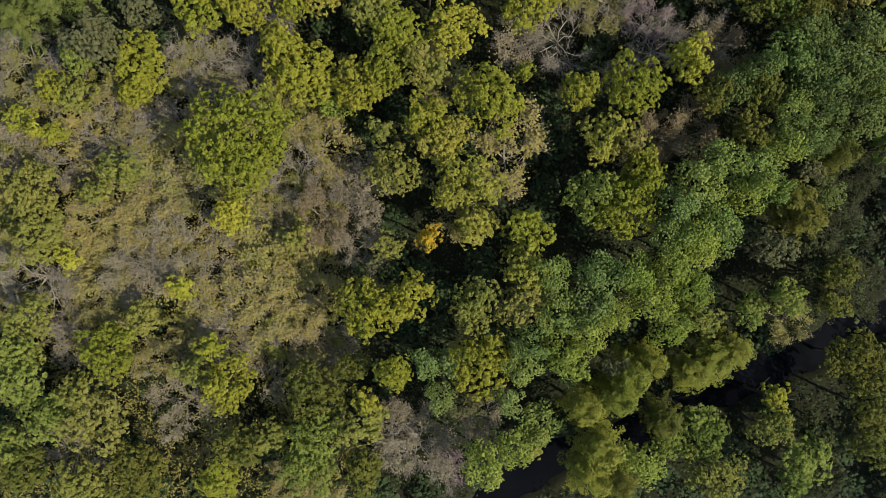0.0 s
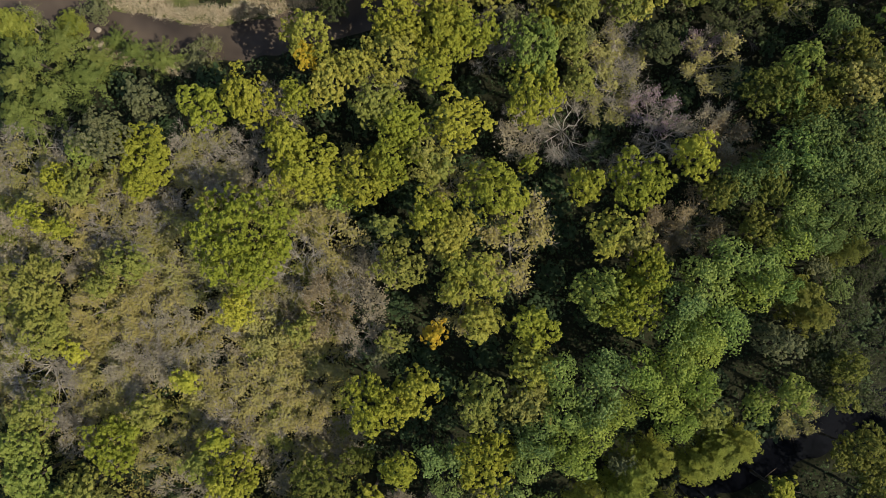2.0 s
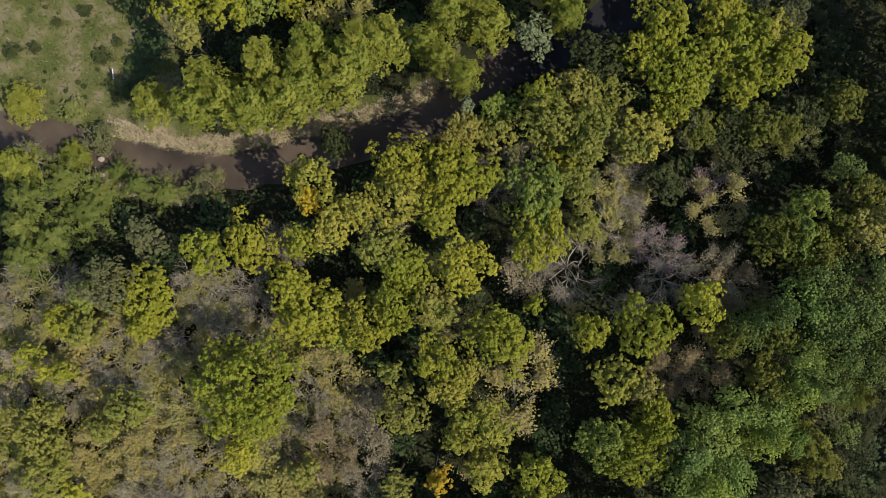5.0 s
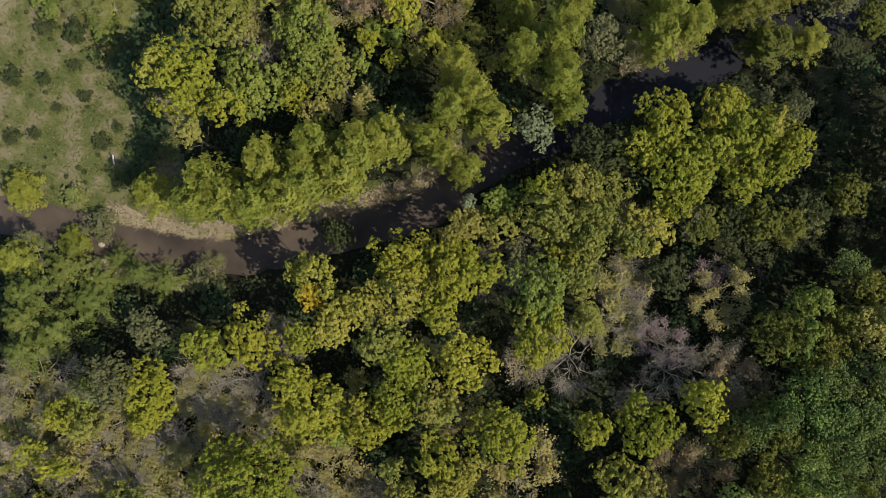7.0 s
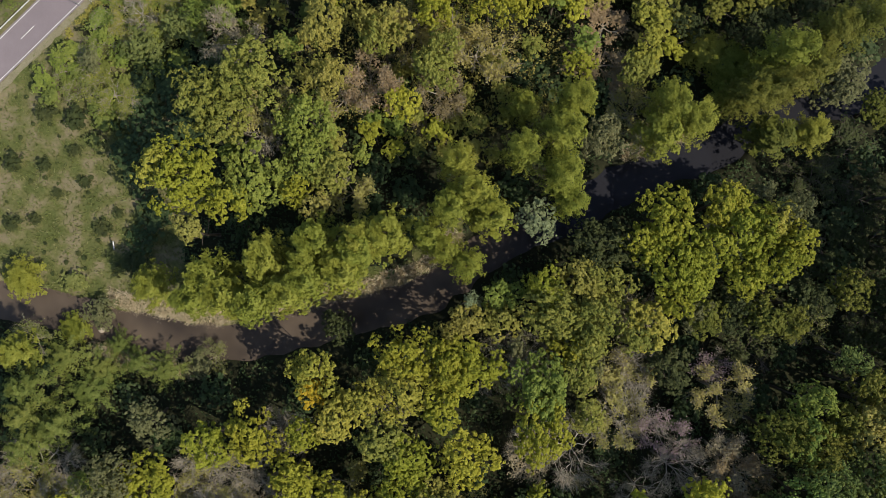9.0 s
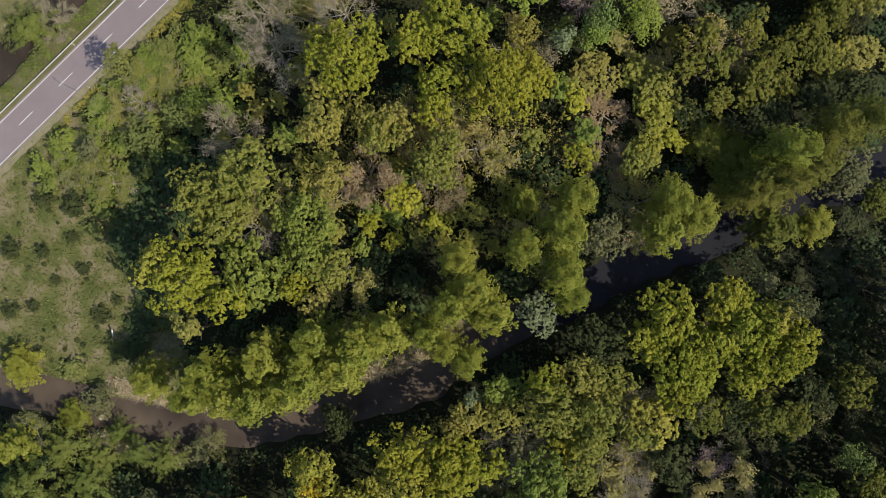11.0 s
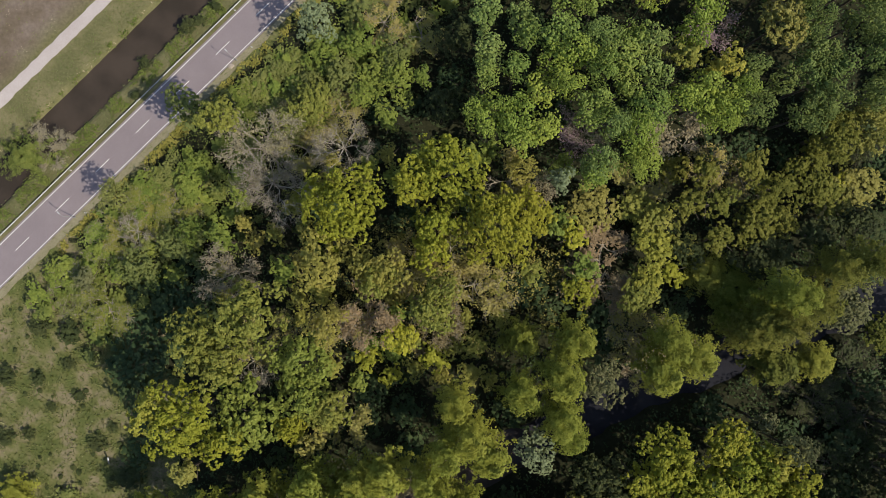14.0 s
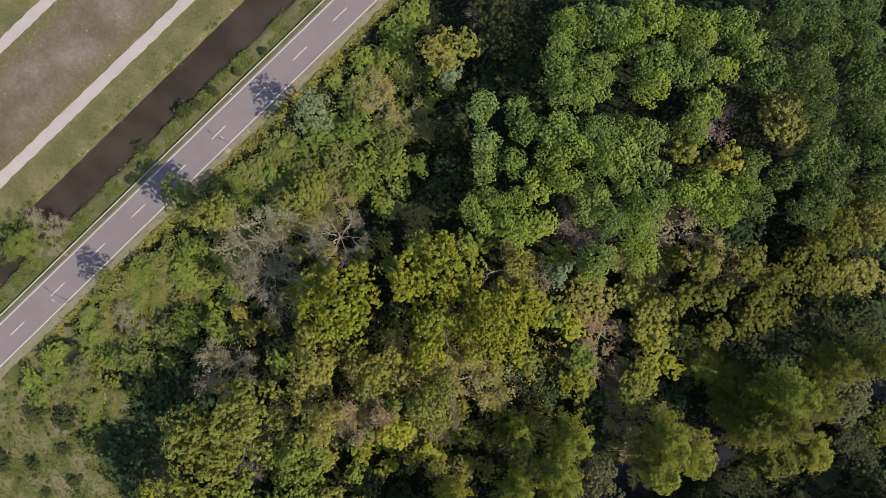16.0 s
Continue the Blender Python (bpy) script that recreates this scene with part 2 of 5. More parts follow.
class Shape:
    """Gathers vertices and faces for one mesh."""

    def __init__(self):
        self.v, self.f = [], []

    def tube(self, points, radii, sides=6):
        start, n = len(self.v), len(points)
        for i, (p, r) in enumerate(zip(points, radii)):
            way = (Vector(points[min(i + 1, n - 1)]) - Vector(points[max(i - 1, 0)])).normalized()
            a = way.orthogonal().normalized()
            b = way.cross(a)
            for k in range(sides):
                w = 2 * math.pi * k / sides
                self.v.append(tuple(Vector(p) + r * (math.cos(w) * a + math.sin(w) * b)))
        for i in range(n - 1):
            for k in range(sides):
                p, q = start + i * sides + k, start + i * sides + (k + 1) % sides
                self.f.append((p, q, q + sides, p + sides))
        self.f.append(tuple(start + (n - 1) * sides + k for k in range(sides)))

    def box(self, lo, hi, m=None, inset=0.0):
        """A box with its top drawn in a little."""
        start = len(self.v)
        for z, i in ((lo[2], 0.0), (hi[2], inset)):
            for x, y in ((lo[0] + i, lo[1] + i), (hi[0] - i, lo[1] + i), (hi[0] - i, hi[1] - i), (lo[0] + i, hi[1] - i)):
                p = Vector((x, y, z))
                self.v.append(tuple(m @ p if m else p))
        for f in ((3, 2, 1, 0), (4, 5, 6, 7), (0, 1, 5, 4), (1, 2, 6, 5), (2, 3, 7, 6), (3, 0, 4, 7)):
            self.f.append(tuple(start + i for i in f))

    def mesh(self, name, *mats, smooth=False):
        return mesh(name, self.v, self.f, mats, smooth)


# ---- the lie of the land ----
ROAD_U = np.array((0.7184, 0.6957))      # along the road
ROAD_N = np.array((-0.6957, 0.7184))     # across it, away from the wood
ROAD_AT, CANAL_AT, CANAL_HALF = 157.8, 171.0, 3.6


def curve_through(points, step=1.0):
    """A smooth line through a few points."""
    p = [np.array(q, float) for q in points]
    p = [2 * p[0] - p[1]] + p + [2 * p[-1] - p[-2]]
    out = []
    for i in range(1, len(p) - 2):
        n = max(2, int(np.linalg.norm(p[i + 1] - p[i]) / step))
        for k in range(n):
            s = k / n
            out.append(0.5 * (2 * p[i] + (p[i + 1] - p[i - 1]) * s + (2 * p[i - 1] - 5 * p[i] + 4 * p[i + 1] - p[i + 2]) * s * s
                              + (3 * p[i] - p[i - 1] - 3 * p[i + 1] + p[i + 2]) * s ** 3))
    return np.array(out)


RIVER = curve_through([(-160, 84), (-125, 78), (-98.7, 73.2), (-86, 70.6), (-71.5, 66.8), (-55.5, 63.5), (-43, 64.4), (-29.7, 67.2), (-15, 70.8), (-5.2, 74.5), (5.8, 82),
                       (14.4, 87.2), (24, 90.4), (34, 96.3), (45, 101.2), (54.7, 104), (64.4, 109.6), (73, 113.2), (85, 115.6), (93.4, 120), (130, 132), (170, 140)])
POND = curve_through([(170, 6), (125, -4), (96.7, -14.7), (85.9, -19.6), (76, -24.5), (63.7, -29.5), (55, -33.2), (48.9, -39), (39, -41), (26.6, -44.3),
                      (20.5, -48), (11.9, -54), (2, -66), (-6, -90)])
RIVER_HALF, POND_HALF = 3.7, 3.4


def nearest(x, y, line):
    x, y = np.atleast_1d(x).astype(float), np.atleast_1d(y).astype(float)
    best = np.full(x.shape, 1e9)
    for k in range(0, len(line), 2):
        best = np.minimum(best, (x - line[k, 0]) ** 2 + (y - line[k, 1]) ** 2)
    return np.sqrt(best)


def wave(x, y, size, seed=0.0):
    """Cheap smooth unevenness between -1 and 1."""
    x, y = x / size + seed, y / size - seed
    return (np.sin(x * 1.7 + 1.3 * np.sin(y * 1.1)) + np.sin(y * 2.1 + 1.7 * np.sin(x * 0.9 + 1)) + np.sin((x + y) * 1.3 + 2)) / 3


def across(x, y):
    return x * ROAD_N[0] + y * ROAD_N[1]


def land(x, y):
    """Height of the ground."""
    x, y = np.atleast_1d(x).astype(float), np.atleast_1d(y).astype(float)
    off = across(x, y)
    wild = np.clip((151 - off) / 6, 0, 1)
    z = wild * (0.18 * wave(x, y, 5.0) + 0.12 * wave(x, y, 1.9, 3.0))
    z = z + 0.35 * np.clip((off - 150) / 3.2, 0, 1) * np.clip((165.5 - off) / 2.6, 0, 1)
    d = nearest(x, y, RIVER) + 0.7 * wave(x, y, 2.2, 5.0)
    z = z - 2.2 * np.clip((RIVER_HALF + 1.5 - d) / 2.2, 0, 1)
    d = nearest(x, y, POND) + 0.8 * wave(x, y, 2.6, 1.0)
    z = z - 2.2 * np.clip((POND_HALF + 1.5 - d) / 2.4, 0, 1)
    d = np.abs(off - CANAL_AT) + 0.09 * wave(x, y, 1.3, 2.0)
    return z - 2.0 * np.clip((CANAL_HALF + 0.65 - d) / 1.2, 0, 1)


def is_meadow(x, y):
    off = across(x, y)
    clearing = (x < -57 + 5 * wave(x, y, 4.0)) & (y > 71) & (off < 152.5) & (y < 130 + 5 * wave(x, y, 5.0))
    bank = (x < 2) & (y > np.interp(x, RIVER[:, 0], RIVER[:, 1])) & (nearest(x, y, RIVER).reshape(np.shape(x)) < 9 + 2 * wave(x, y, 3.0))
    return clearing | bank | (off > 151.2 + 0.9 * wave(x, y, 2.5))


def build_ground():
    far = [45, 110, 260, 700, 2400]
    xs = np.concatenate(([-118 - d for d in reversed(far)], np.arange(-118, 118.1, 1.0), [118 + d for d in far]))
    ys = np.concatenate(([-78 - d for d in reversed(far)], np.arange(-78, 222.1, 1.0), [222 + d for d in far]))
    gx, gy = np.meshgrid(xs, ys)
    gz = land(gx.ravel(), gy.ravel())
    verts = np.stack([gx.ravel(), gy.ravel(), gz], 1)
    nx, ny = len(xs), len(ys)
    i = (np.arange(ny - 1)[:, None] * nx + np.arange(nx - 1)[None, :]).ravel()
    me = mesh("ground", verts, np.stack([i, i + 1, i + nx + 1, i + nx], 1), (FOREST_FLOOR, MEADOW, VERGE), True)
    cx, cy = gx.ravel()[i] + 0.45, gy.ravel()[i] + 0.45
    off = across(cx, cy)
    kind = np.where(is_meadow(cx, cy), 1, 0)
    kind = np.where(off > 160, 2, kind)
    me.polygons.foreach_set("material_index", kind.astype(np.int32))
    tagged(new("ground", me), "forest floor with meadow, grassy verges and dry field", "ground", kind="structure")


build_ground()


def ribbon(name, line, half, z, mat, label, category):
    side = np.gradient(line, axis=0)
    side = np.stack([-side[:, 1], side[:, 0]], 1) / np.linalg.norm(side, axis=1)[:, None]
    a, b = line + side * half, line - side * half
    verts = [(*p, z) for p in a] + [(*p, z) for p in b]
    n = len(line)
    faces = [(i, i + n, i + n + 1, i + 1) for i in range(n - 1)]
    return tagged(new(name, mesh(name, verts, faces, (mat,))), label, category, kind="structure")


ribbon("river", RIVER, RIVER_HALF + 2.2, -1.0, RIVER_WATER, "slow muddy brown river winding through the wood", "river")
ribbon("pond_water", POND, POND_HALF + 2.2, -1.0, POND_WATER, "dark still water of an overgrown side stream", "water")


def on_road(s, off, z=0.0):
    p = ROAD_U * s + ROAD_N * off
    return Vector((p[0], p[1], z))


def strip(name, s0, s1, off0, off1, z, mat, label="", category="", parent=None, ragged=0.0, bend=0.0, thick=0.05):
    """A slab along the road's direction, with a slightly ragged edge where wanted."""
    n = max(1, int((s1 - s0) / 1.2)) if ragged or bend else 1
    verts, faces = [], []
    for i in range(n + 1):
        s = s0 + (s1 - s0) * i / n
        shift = bend * (s - 80) / 100
        j, k = ragged * random.uniform(-1, 1), ragged * random.uniform(-1, 1)
        for off, h in ((off0 + shift + j, z - thick), (off0 + shift + j, z), (off1 + shift + k, z), (off1 + shift + k, z - thick)):
            verts.append(on_road(s, off, h))
    for i in range(n):
        for k in range(3):
            faces.append((4 * i + k, 4 * i + k + 4, 4 * i + k + 5, 4 * i + k + 1))
    faces += [(0, 1, 2, 3), (4 * n + 3, 4 * n + 2, 4 * n + 1, 4 * n)]
    ob = new(name, mesh(name, verts, faces, (mat,)))
    if parent:
        ob.parent = parent
        return ob
    return tagged(ob, label, category, kind="structure")


strip("canal", -140, 300, CANAL_AT - CANAL_HALF - 0.6, CANAL_AT + CANAL_HALF + 0.6, -0.75, CANAL_WATER, "straight canal of dark brown water beside the road", "canal")
road = strip("road", -140, 300, 154.15, 161.45, 0.42, ASPHALT, "grey two-lane asphalt road with white lines", "road", thick=0.3)
for edge in (154.55, 161.0):
    strip("edge_line", -140, 300, edge - 0.07, edge + 0.07, 0.426, ROAD_PAINT, parent=road, thick=0.004)
for k in range(-9, 17):
    strip("lane_dash", 83.0 + 12 * k, 87.0 + 12 * k, ROAD_AT - 0.07, ROAD_AT + 0.07, 0.426, ROAD_PAINT, parent=road, thick=0.004)
strip("field", -140, 300, 184.9, 202.7, 0.03, field_soil("dry_field"), "dry stubbly field with pale bare patches", "field", ragged=0.25, bend=-0.7)
strip("dirt_shoulder", -140, 300, 152.6, 154.15, 0.385, DIRT, "bare sandy shoulder beside the asphalt", "shoulder", ragged=0.25, thick=0.25)
strip("gravel_path", -140, 300, 182.0, 184.5, 0.06, GRAVEL, "pale gravel farm track between grass strips", "path", ragged=0.14, bend=-0.6, thick=0.1)
strip("field_path", -140, 300, 202.9, 205.4, 0.06, GRAVEL, "pale gravel track along the dry field", "path", ragged=0.14, bend=-0.9, thick=0.1)

# ---- road furniture ----
rail = new("guard_rail")
tagged(rail, "galvanised steel guard rail along the road's edge", "guard rail")
beam = Shape()
PROFILE = ((0.0, 0.0), (0.06, 0.06), (0.0, 0.13), (0.0, 0.18), (0.06, 0.25), (0.0, 0.31))
for s in (-20, 180):
    for d, h in PROFILE:
        beam.v.append(tuple(on_road(s, 162.2 - d, 0.82 + h)))
    for d, h in reversed(PROFILE):
        beam.v.append(tuple(on_road(s, 162.24 - d, 0.82 + h)))
for k in range(12):
    beam.f.append((k, (k + 1) % 12, 12 + (k + 1) % 12, 12 + k))
beam.f += [tuple(range(12)), tuple(reversed(range(12, 24)))]
part("beam", beam.mesh("beam", ZINC), rail)
post = Shape()
post.box((-0.06, -0.05, -0.7), (0.06, 0.05, 0.62), None, 0.005)
post_mesh = post.mesh("post", ZINC)
for k in range(-5, 46):
    ob = part("post", post_mesh, rail)
    ob.matrix_basis = Matrix.Translation(on_road(4 * k, 162.42, 0.4)) @ pose(0, 0, 0, 0, 0, 44)


def street_lamp(s, off):
    lamp = new("street_lamp")
    lamp.location = on_road(s, off, 0.3)
    lamp.rotation_euler, lamp.scale = (0, 0, radians(134)), (1, 1, 1.08)
    pole, arm, head, foot = Shape(), Shape(), Shape(), Shape()
    pole.tube([(0, 0, 0), (0, 0, 2.5), (0, 0, 5.0)], [0.085, 0.07, 0.05], 10)
    foot.tube([(0, 0, 0), (0, 0, 0.5)], [0.12, 0.11], 10)
    arm.tube([(0, 0, 4.95), (0.15, 0, 5.2), (0.7, 0, 5.32)], [0.045, 0.04, 0.035], 8)
    head.box((0.6, -0.12, 5.26), (1.25, 0.12, 5.38), None, 0.03)
    part("pole", pole.mesh("pole", POLE_GREY, smooth=True), lamp)
    part("base_sleeve", foot.mesh("base_sleeve", POLE_GREY), lamp)
    part("arm", arm.mesh("arm", POLE_GREY), lamp)
    top = part("lamp_head", head.mesh("lamp_head", ZINC), lamp, "pale grey lamp head")
    cover = Shape()
    cover.box((0.7, -0.09, 5.24), (1.2, 0.09, 5.262), None, 0.008)
    part("lamp_cover", cover.mesh("lamp_cover", WHITE), top, "white plastic cover under the lamp head")
    return tagged(lamp, "grey steel street lamp on the grassy verge", "street lamp", "lamps beside the road")


street_lamp(85.3, 153.75)
street_lamp(37.1, 153.95)


def delineator(s, off):
    marker = new("delineator_post")
    marker.location = on_road(s, off, 0.3)
    marker.rotation_euler = (0, 0, radians(44))
    body, band = Shape(), Shape()
    body.tube([(0, 0, 0), (0, 0, 0.75), (0, 0, 1.0), (0.02, 0, 1.05)], [0.1, 0.09, 0.085, 0.04], 6)
    band.tube([(0, 0, 0.7), (0, 0, 0.9)], [0.096, 0.094], 6)
    shaft = part("body", body.mesh("body", WHITE), marker)
    part("band", band.mesh("band", BLACK), shaft, "black reflector band")
    return tagged(marker, "white plastic marker post with a black band", "marker post", "marker posts along the road")


for s, off in ((89.6, 153.5), (39.5, 152.9), (92.5, 161.75), (43.5, 161.75)):
    delineator(s, off)


# ---- trees ----
rng = np.random.default_rng(7)


def leaf_cards(at, facing, size, stretch=1.0):
    """Small three-cornered leaf sprays at points, facing roughly the given ways."""
    n = len(at)
    facing = facing / (np.linalg.norm(facing, axis=1)[:, None] + 1e-9)
    a = np.cross(facing, rng.normal(size=(n, 3)))
    a /= np.linalg.norm(a, axis=1)[:, None] + 1e-9
    b = np.cross(facing, a)
    s = rng.uniform(size[0], size[1], n)[:, None] * 0.5
    k = rng.uniform(0.7, 1.3, (n, 3))[:, :, None]
    corners = np.stack([at + s * stretch * a * k[:, 0], at + s * (b * 0.87 - a * 0.5 * stretch) * k[:, 1], at - s * (b * 0.87 + a * 0.5 * stretch) * k[:, 2]], 1)
    return corners.reshape(-1, 3), np.arange(3 * n).reshape(-1, 3)


def sphere_ways(n, low=-0.2):
    z = rng.uniform(low, 1.0, n)
    w = rng.uniform(0, 2 * math.pi, n)
    r = np.sqrt(1 - np.minimum(z * z, 1))
    return np.stack([r * np.cos(w), r * np.sin(w), z], 1)


H0 = 20.0


def tufts(at, facing, size, ragged=0.45, rise=0.5, points=5, sizes=None):
    """Small leaf tufts, slightly domed, each with a ragged rim."""
    n = len(at)
    d = facing / (np.linalg.norm(facing, axis=1)[:, None] + 1e-9)
    a = np.cross(d, rng.normal(size=(n, 3)))
    a /= np.linalg.norm(a, axis=1)[:, None] + 1e-9
    b = np.cross(d, a)
    r = (size[0] + (size[1] - size[0]) * rng.uniform(0, 1, (n, 1)) ** 1.6 if sizes is None else sizes)[:, :, None]
    w = np.arange(points) * 2 * math.pi / points + rng.uniform(-0.3, 0.3, (n, points))
    out = np.cos(w)[:, :, None] * a[:, None] + np.sin(w)[:, :, None] * b[:, None]
    rim = at[:, None] + r * (out * rng.uniform(1 - ragged, 1 + ragged, (n, points, 1)) - d[:, None] * rng.uniform(-0.1, 0.7, (n, points, 1)))
    v = np.concatenate([(at + r[:, 0] * d * rise)[:, None], rim], 1).reshape(-1, 3)
    one = [(0, 1 + k, 1 + (k + 1) % points) for k in range(points)]
    return v, (np.arange(n)[:, None, None] * (points + 1) + np.array(one)[None]).reshape(-1, 3)


def clumps(at, facing, size):
    """Leafy twig ends: one tuft at the tip and four round it, all turned much the same way."""
    n = len(at)
    d = facing / (np.linalg.norm(facing, axis=1)[:, None] + 1e-9)
    a = np.cross(d, rng.normal(size=(n, 3)))
    a /= np.linalg.norm(a, axis=1)[:, None] + 1e-9
    b = np.cross(d, a)
    r = rng.uniform(size[0], size[1], n)[:, None]
    spots, ways, sizes = [at + d * r * 0.45], [d + rng.normal(0, 0.15, (n, 3))], [r * rng.uniform(0.45, 0.65, (n, 1))]
    for k in range(4):
        w = (k * math.pi / 2 + rng.uniform(-0.5, 0.5, n))[:, None]
        out = np.cos(w) * a + np.sin(w) * b
        spots.append(at + r * (out * rng.uniform(0.45, 0.8, (n, 1)) + d * rng.uniform(-0.15, 0.3, (n, 1))))
        ways.append(d + 0.45 * out + rng.normal(0, 0.18, (n, 3)))
        sizes.append(r * rng.uniform(0.4, 0.68, (n, 1)))
    return tufts(np.concatenate(spots), np.concatenate(ways), (0, 0), 0.45, 0.4, 4, np.concatenate(sizes))


def lobe_centres(count, low, spread, middle, rise, swell=(0.64, 1.18)):
    """Lobes spaced over a lopsided dome."""
    ways, kept = sphere_ways(count * 30, low), []
    gap = 2.0 / math.sqrt(count)
    for w in ways:
        if len(kept) < count and all(np.linalg.norm(w - k) > gap * 0.8 for k in kept):
            kept.append(w)
    kept = np.array(kept)
    grown = rng.uniform(*swell, len(kept))[:, None]
    return kept * np.array((spread, spread, rise)) * grown + np.array((0, 0, middle)), kept


def crown_tufts(lobes, lobe_r, size, full=1.0, low=-0.3, middle=13.6, rise=6.0, spread=3.5, loose=0.22, drift=0.3, swell=(0.64, 1.18), ragged=0.45, uneven=0.3, clumped=True):
    """A crown of rounded boughs, each covered with leaf tufts that leave small gaps between them."""
    centres, ways = lobe_centres(lobes, low, spread, middle, rise, swell)
    radii = rng.uniform(*lobe_r, len(centres))
    mean = 0.5 * (size[0] + size[1])
    at, facing = [], []
    for i, (c, w, lr) in enumerate(zip(centres, ways, radii)):
        n = max(6, int(full * 2.3 * lr * lr / (mean * mean)))
        k = np.arange(n) + 0.5
        z = 1 - 1.2 * k / n
        turn = k * 2.39996 + rng.uniform(0, 6.28)
        q = np.stack([np.sqrt(1 - z * z) * np.cos(turn), np.sqrt(1 - z * z) * np.sin(turn), z], 1)
        q = q + 0.35 * w + rng.normal(0, uneven, (n, 3))
        q /= np.linalg.norm(q, axis=1)[:, None]
        p = c + q * lr * (1 + rng.normal(0, loose, n).clip(-0.5, 0.45))[:, None]
        buried = np.zeros(n, bool)
        for j, (o, other) in enumerate(zip(centres, radii)):
            if j != i:
                buried |= np.linalg.norm(p - o - np.array((0, 0, -0.2 * other)), axis=1) < 0.8 * other
        at.append(p[~buried])
        facing.append((q * 0.6 + w * 0.25 + np.array((0, 0, 0.3)) + rng.normal(0, drift, (n, 3)))[~buried])
    at, facing = np.concatenate(at), np.concatenate(facing)
    v, f = clumps(at, facing, size) if clumped else tufts(at, facing, size, ragged)
    n = int(3.2 * spread * spread + 40)
    q = sphere_ways(n, -0.3) * rng.uniform(0.45, 0.88, n)[:, None]
    w, g = tufts(q * np.array((spread, spread, rise)) + np.array((0, 0, middle - 0.4)), q * 0.5 + np.array((0, 0, 0.5)) + rng.normal(0, 0.25, (n, 3)), (0.3, 0.55))
    return np.concatenate([v, w]), np.concatenate([f, g + len(v)])


def core_cards(count, middle, rise, spread):
    """The dense leafy inside of a crown."""
    q = sphere_ways(count, -0.3) * rng.uniform(0.2, 0.6, count)[:, None]
    return leaf_cards(q * np.array((spread, spread, rise)) + np.array((0, 0, middle - 1.0)), rng.normal(0, 0.4, (count, 3)) + q, (0.4, 0.8))


def spray_cards(branches, length, width, leaves, size, base=5.0, top=19.0, rise=0.15, taper=0.75, jitter=0.5):
    """A crown of long leafy sprays that stand out from the stem, shorter towards the top."""
    at, facing = [], []
    for k in range(branches):
        z = base + (top - base) * (k + rng.uniform(0, 1)) / branches
        up = (z - base) / (top - base)
        w = k * 2.4 + rng.uniform(-0.5, 0.5)
        ln = length * (1 - taper * up ** 1.6) * rng.uniform(0.75, 1.15)
        way = np.array((math.cos(w), math.sin(w), rise + 0.9 * up ** 2 + rng.uniform(-0.1, 0.15)))
        way /= np.linalg.norm(way)
        side = np.array((-math.sin(w), math.cos(w), 0.0))
        t = 1 - rng.uniform(0, 1, leaves) ** 1.3 * 0.8
        spread = rng.normal(0, 1, leaves) * width * (1.15 - t * 0.75)
        bend = -0.25 * ln * t ** 2
        at.append(np.array((0, 0, z)) + np.outer(t * ln, way) + np.outer(spread, side) + np.stack([0 * t, 0 * t, bend * 0.5 + rng.normal(0, 0.12, leaves)], 1))
        facing.append(np.array((0, 0, 0.4)) + 0.8 * way + rng.normal(0, jitter, (leaves, 3)))
    v, f = leaf_cards(np.concatenate(at), np.concatenate(facing), size, 1.5)
    w, g = core_cards(200, 0.5 * (base + top), 0.4 * (top - base), length * 0.55)
    return np.concatenate([v, w]), np.concatenate([f, g + len(v)])


def sprayed(*args, **kw):
    t = trunk_shape(5, 15.0, 2.0)
    v, f = spray_cards(*args, **kw)
    return (("trunk", t.mesh("trunk", BARK, smooth=True)), ("crown", mesh("crown", v, f, (LEAF["olive"],))))


def trunk_shape(limbs=5, top=13.5, spread=2.6, thick=0.26):
    s = Shape()
    lean = [(0, 0, -0.4)]
    for k in range(1, 5):
        lean.append((lean[-1][0] + random.uniform(-0.22, 0.22), lean[-1][1] + random.uniform(-0.22, 0.22), top * k / 4))
    s.tube(lean, [thick * 1.35, thick, thick * 0.85, thick * 0.65, thick * 0.4], 7)
    for k in range(limbs):
        w = 2 * math.pi * (k + random.uniform(-0.3, 0.3)) / limbs
        z = top * random.uniform(0.5, 0.95)
        out = spread * random.uniform(0.7, 1.2)
        p = Vector(lean[2]) * 0.5 + Vector(lean[4]) * 0.5
        p.z = z
        mid = p + Vector((math.cos(w) * out * 0.5, math.sin(w) * out * 0.5, 1.6))
        end = p + Vector((math.cos(w) * out, math.sin(w) * out, random.uniform(2.6, 4.2)))
        s.tube([p, mid, end], [thick * 0.42, thick * 0.28, thick * 0.1], 4)
    return s


def branching(s, p, way, length, radius, depth, tips):
    """Limbs that fork again and again into twigs."""
    mid = p + way * length * 0.5 + Vector([random.gauss(0, length * 0.06) for _ in range(3)])
    end = p + way * length + Vector([random.gauss(0, length * 0.08) for _ in range(3)])
    s.tube([p, mid, end], [radius, radius * 0.8, radius * 0.55], 4 if depth > 1 else 3)
    tips.append((mid, end, way))
    if depth == 0:
        return
    for k in range(random.choice((3, 3, 4))):
        turn = Vector((random.gauss(0, 0.62), random.gauss(0, 0.62), random.gauss(0.12, 0.35)))
        start = mid.lerp(end, random.uniform(0.1, 1.0))
        branching(s, start, (way + turn).normalized(), length * random.uniform(0.55, 0.75), radius * 0.5, depth - 1, tips)


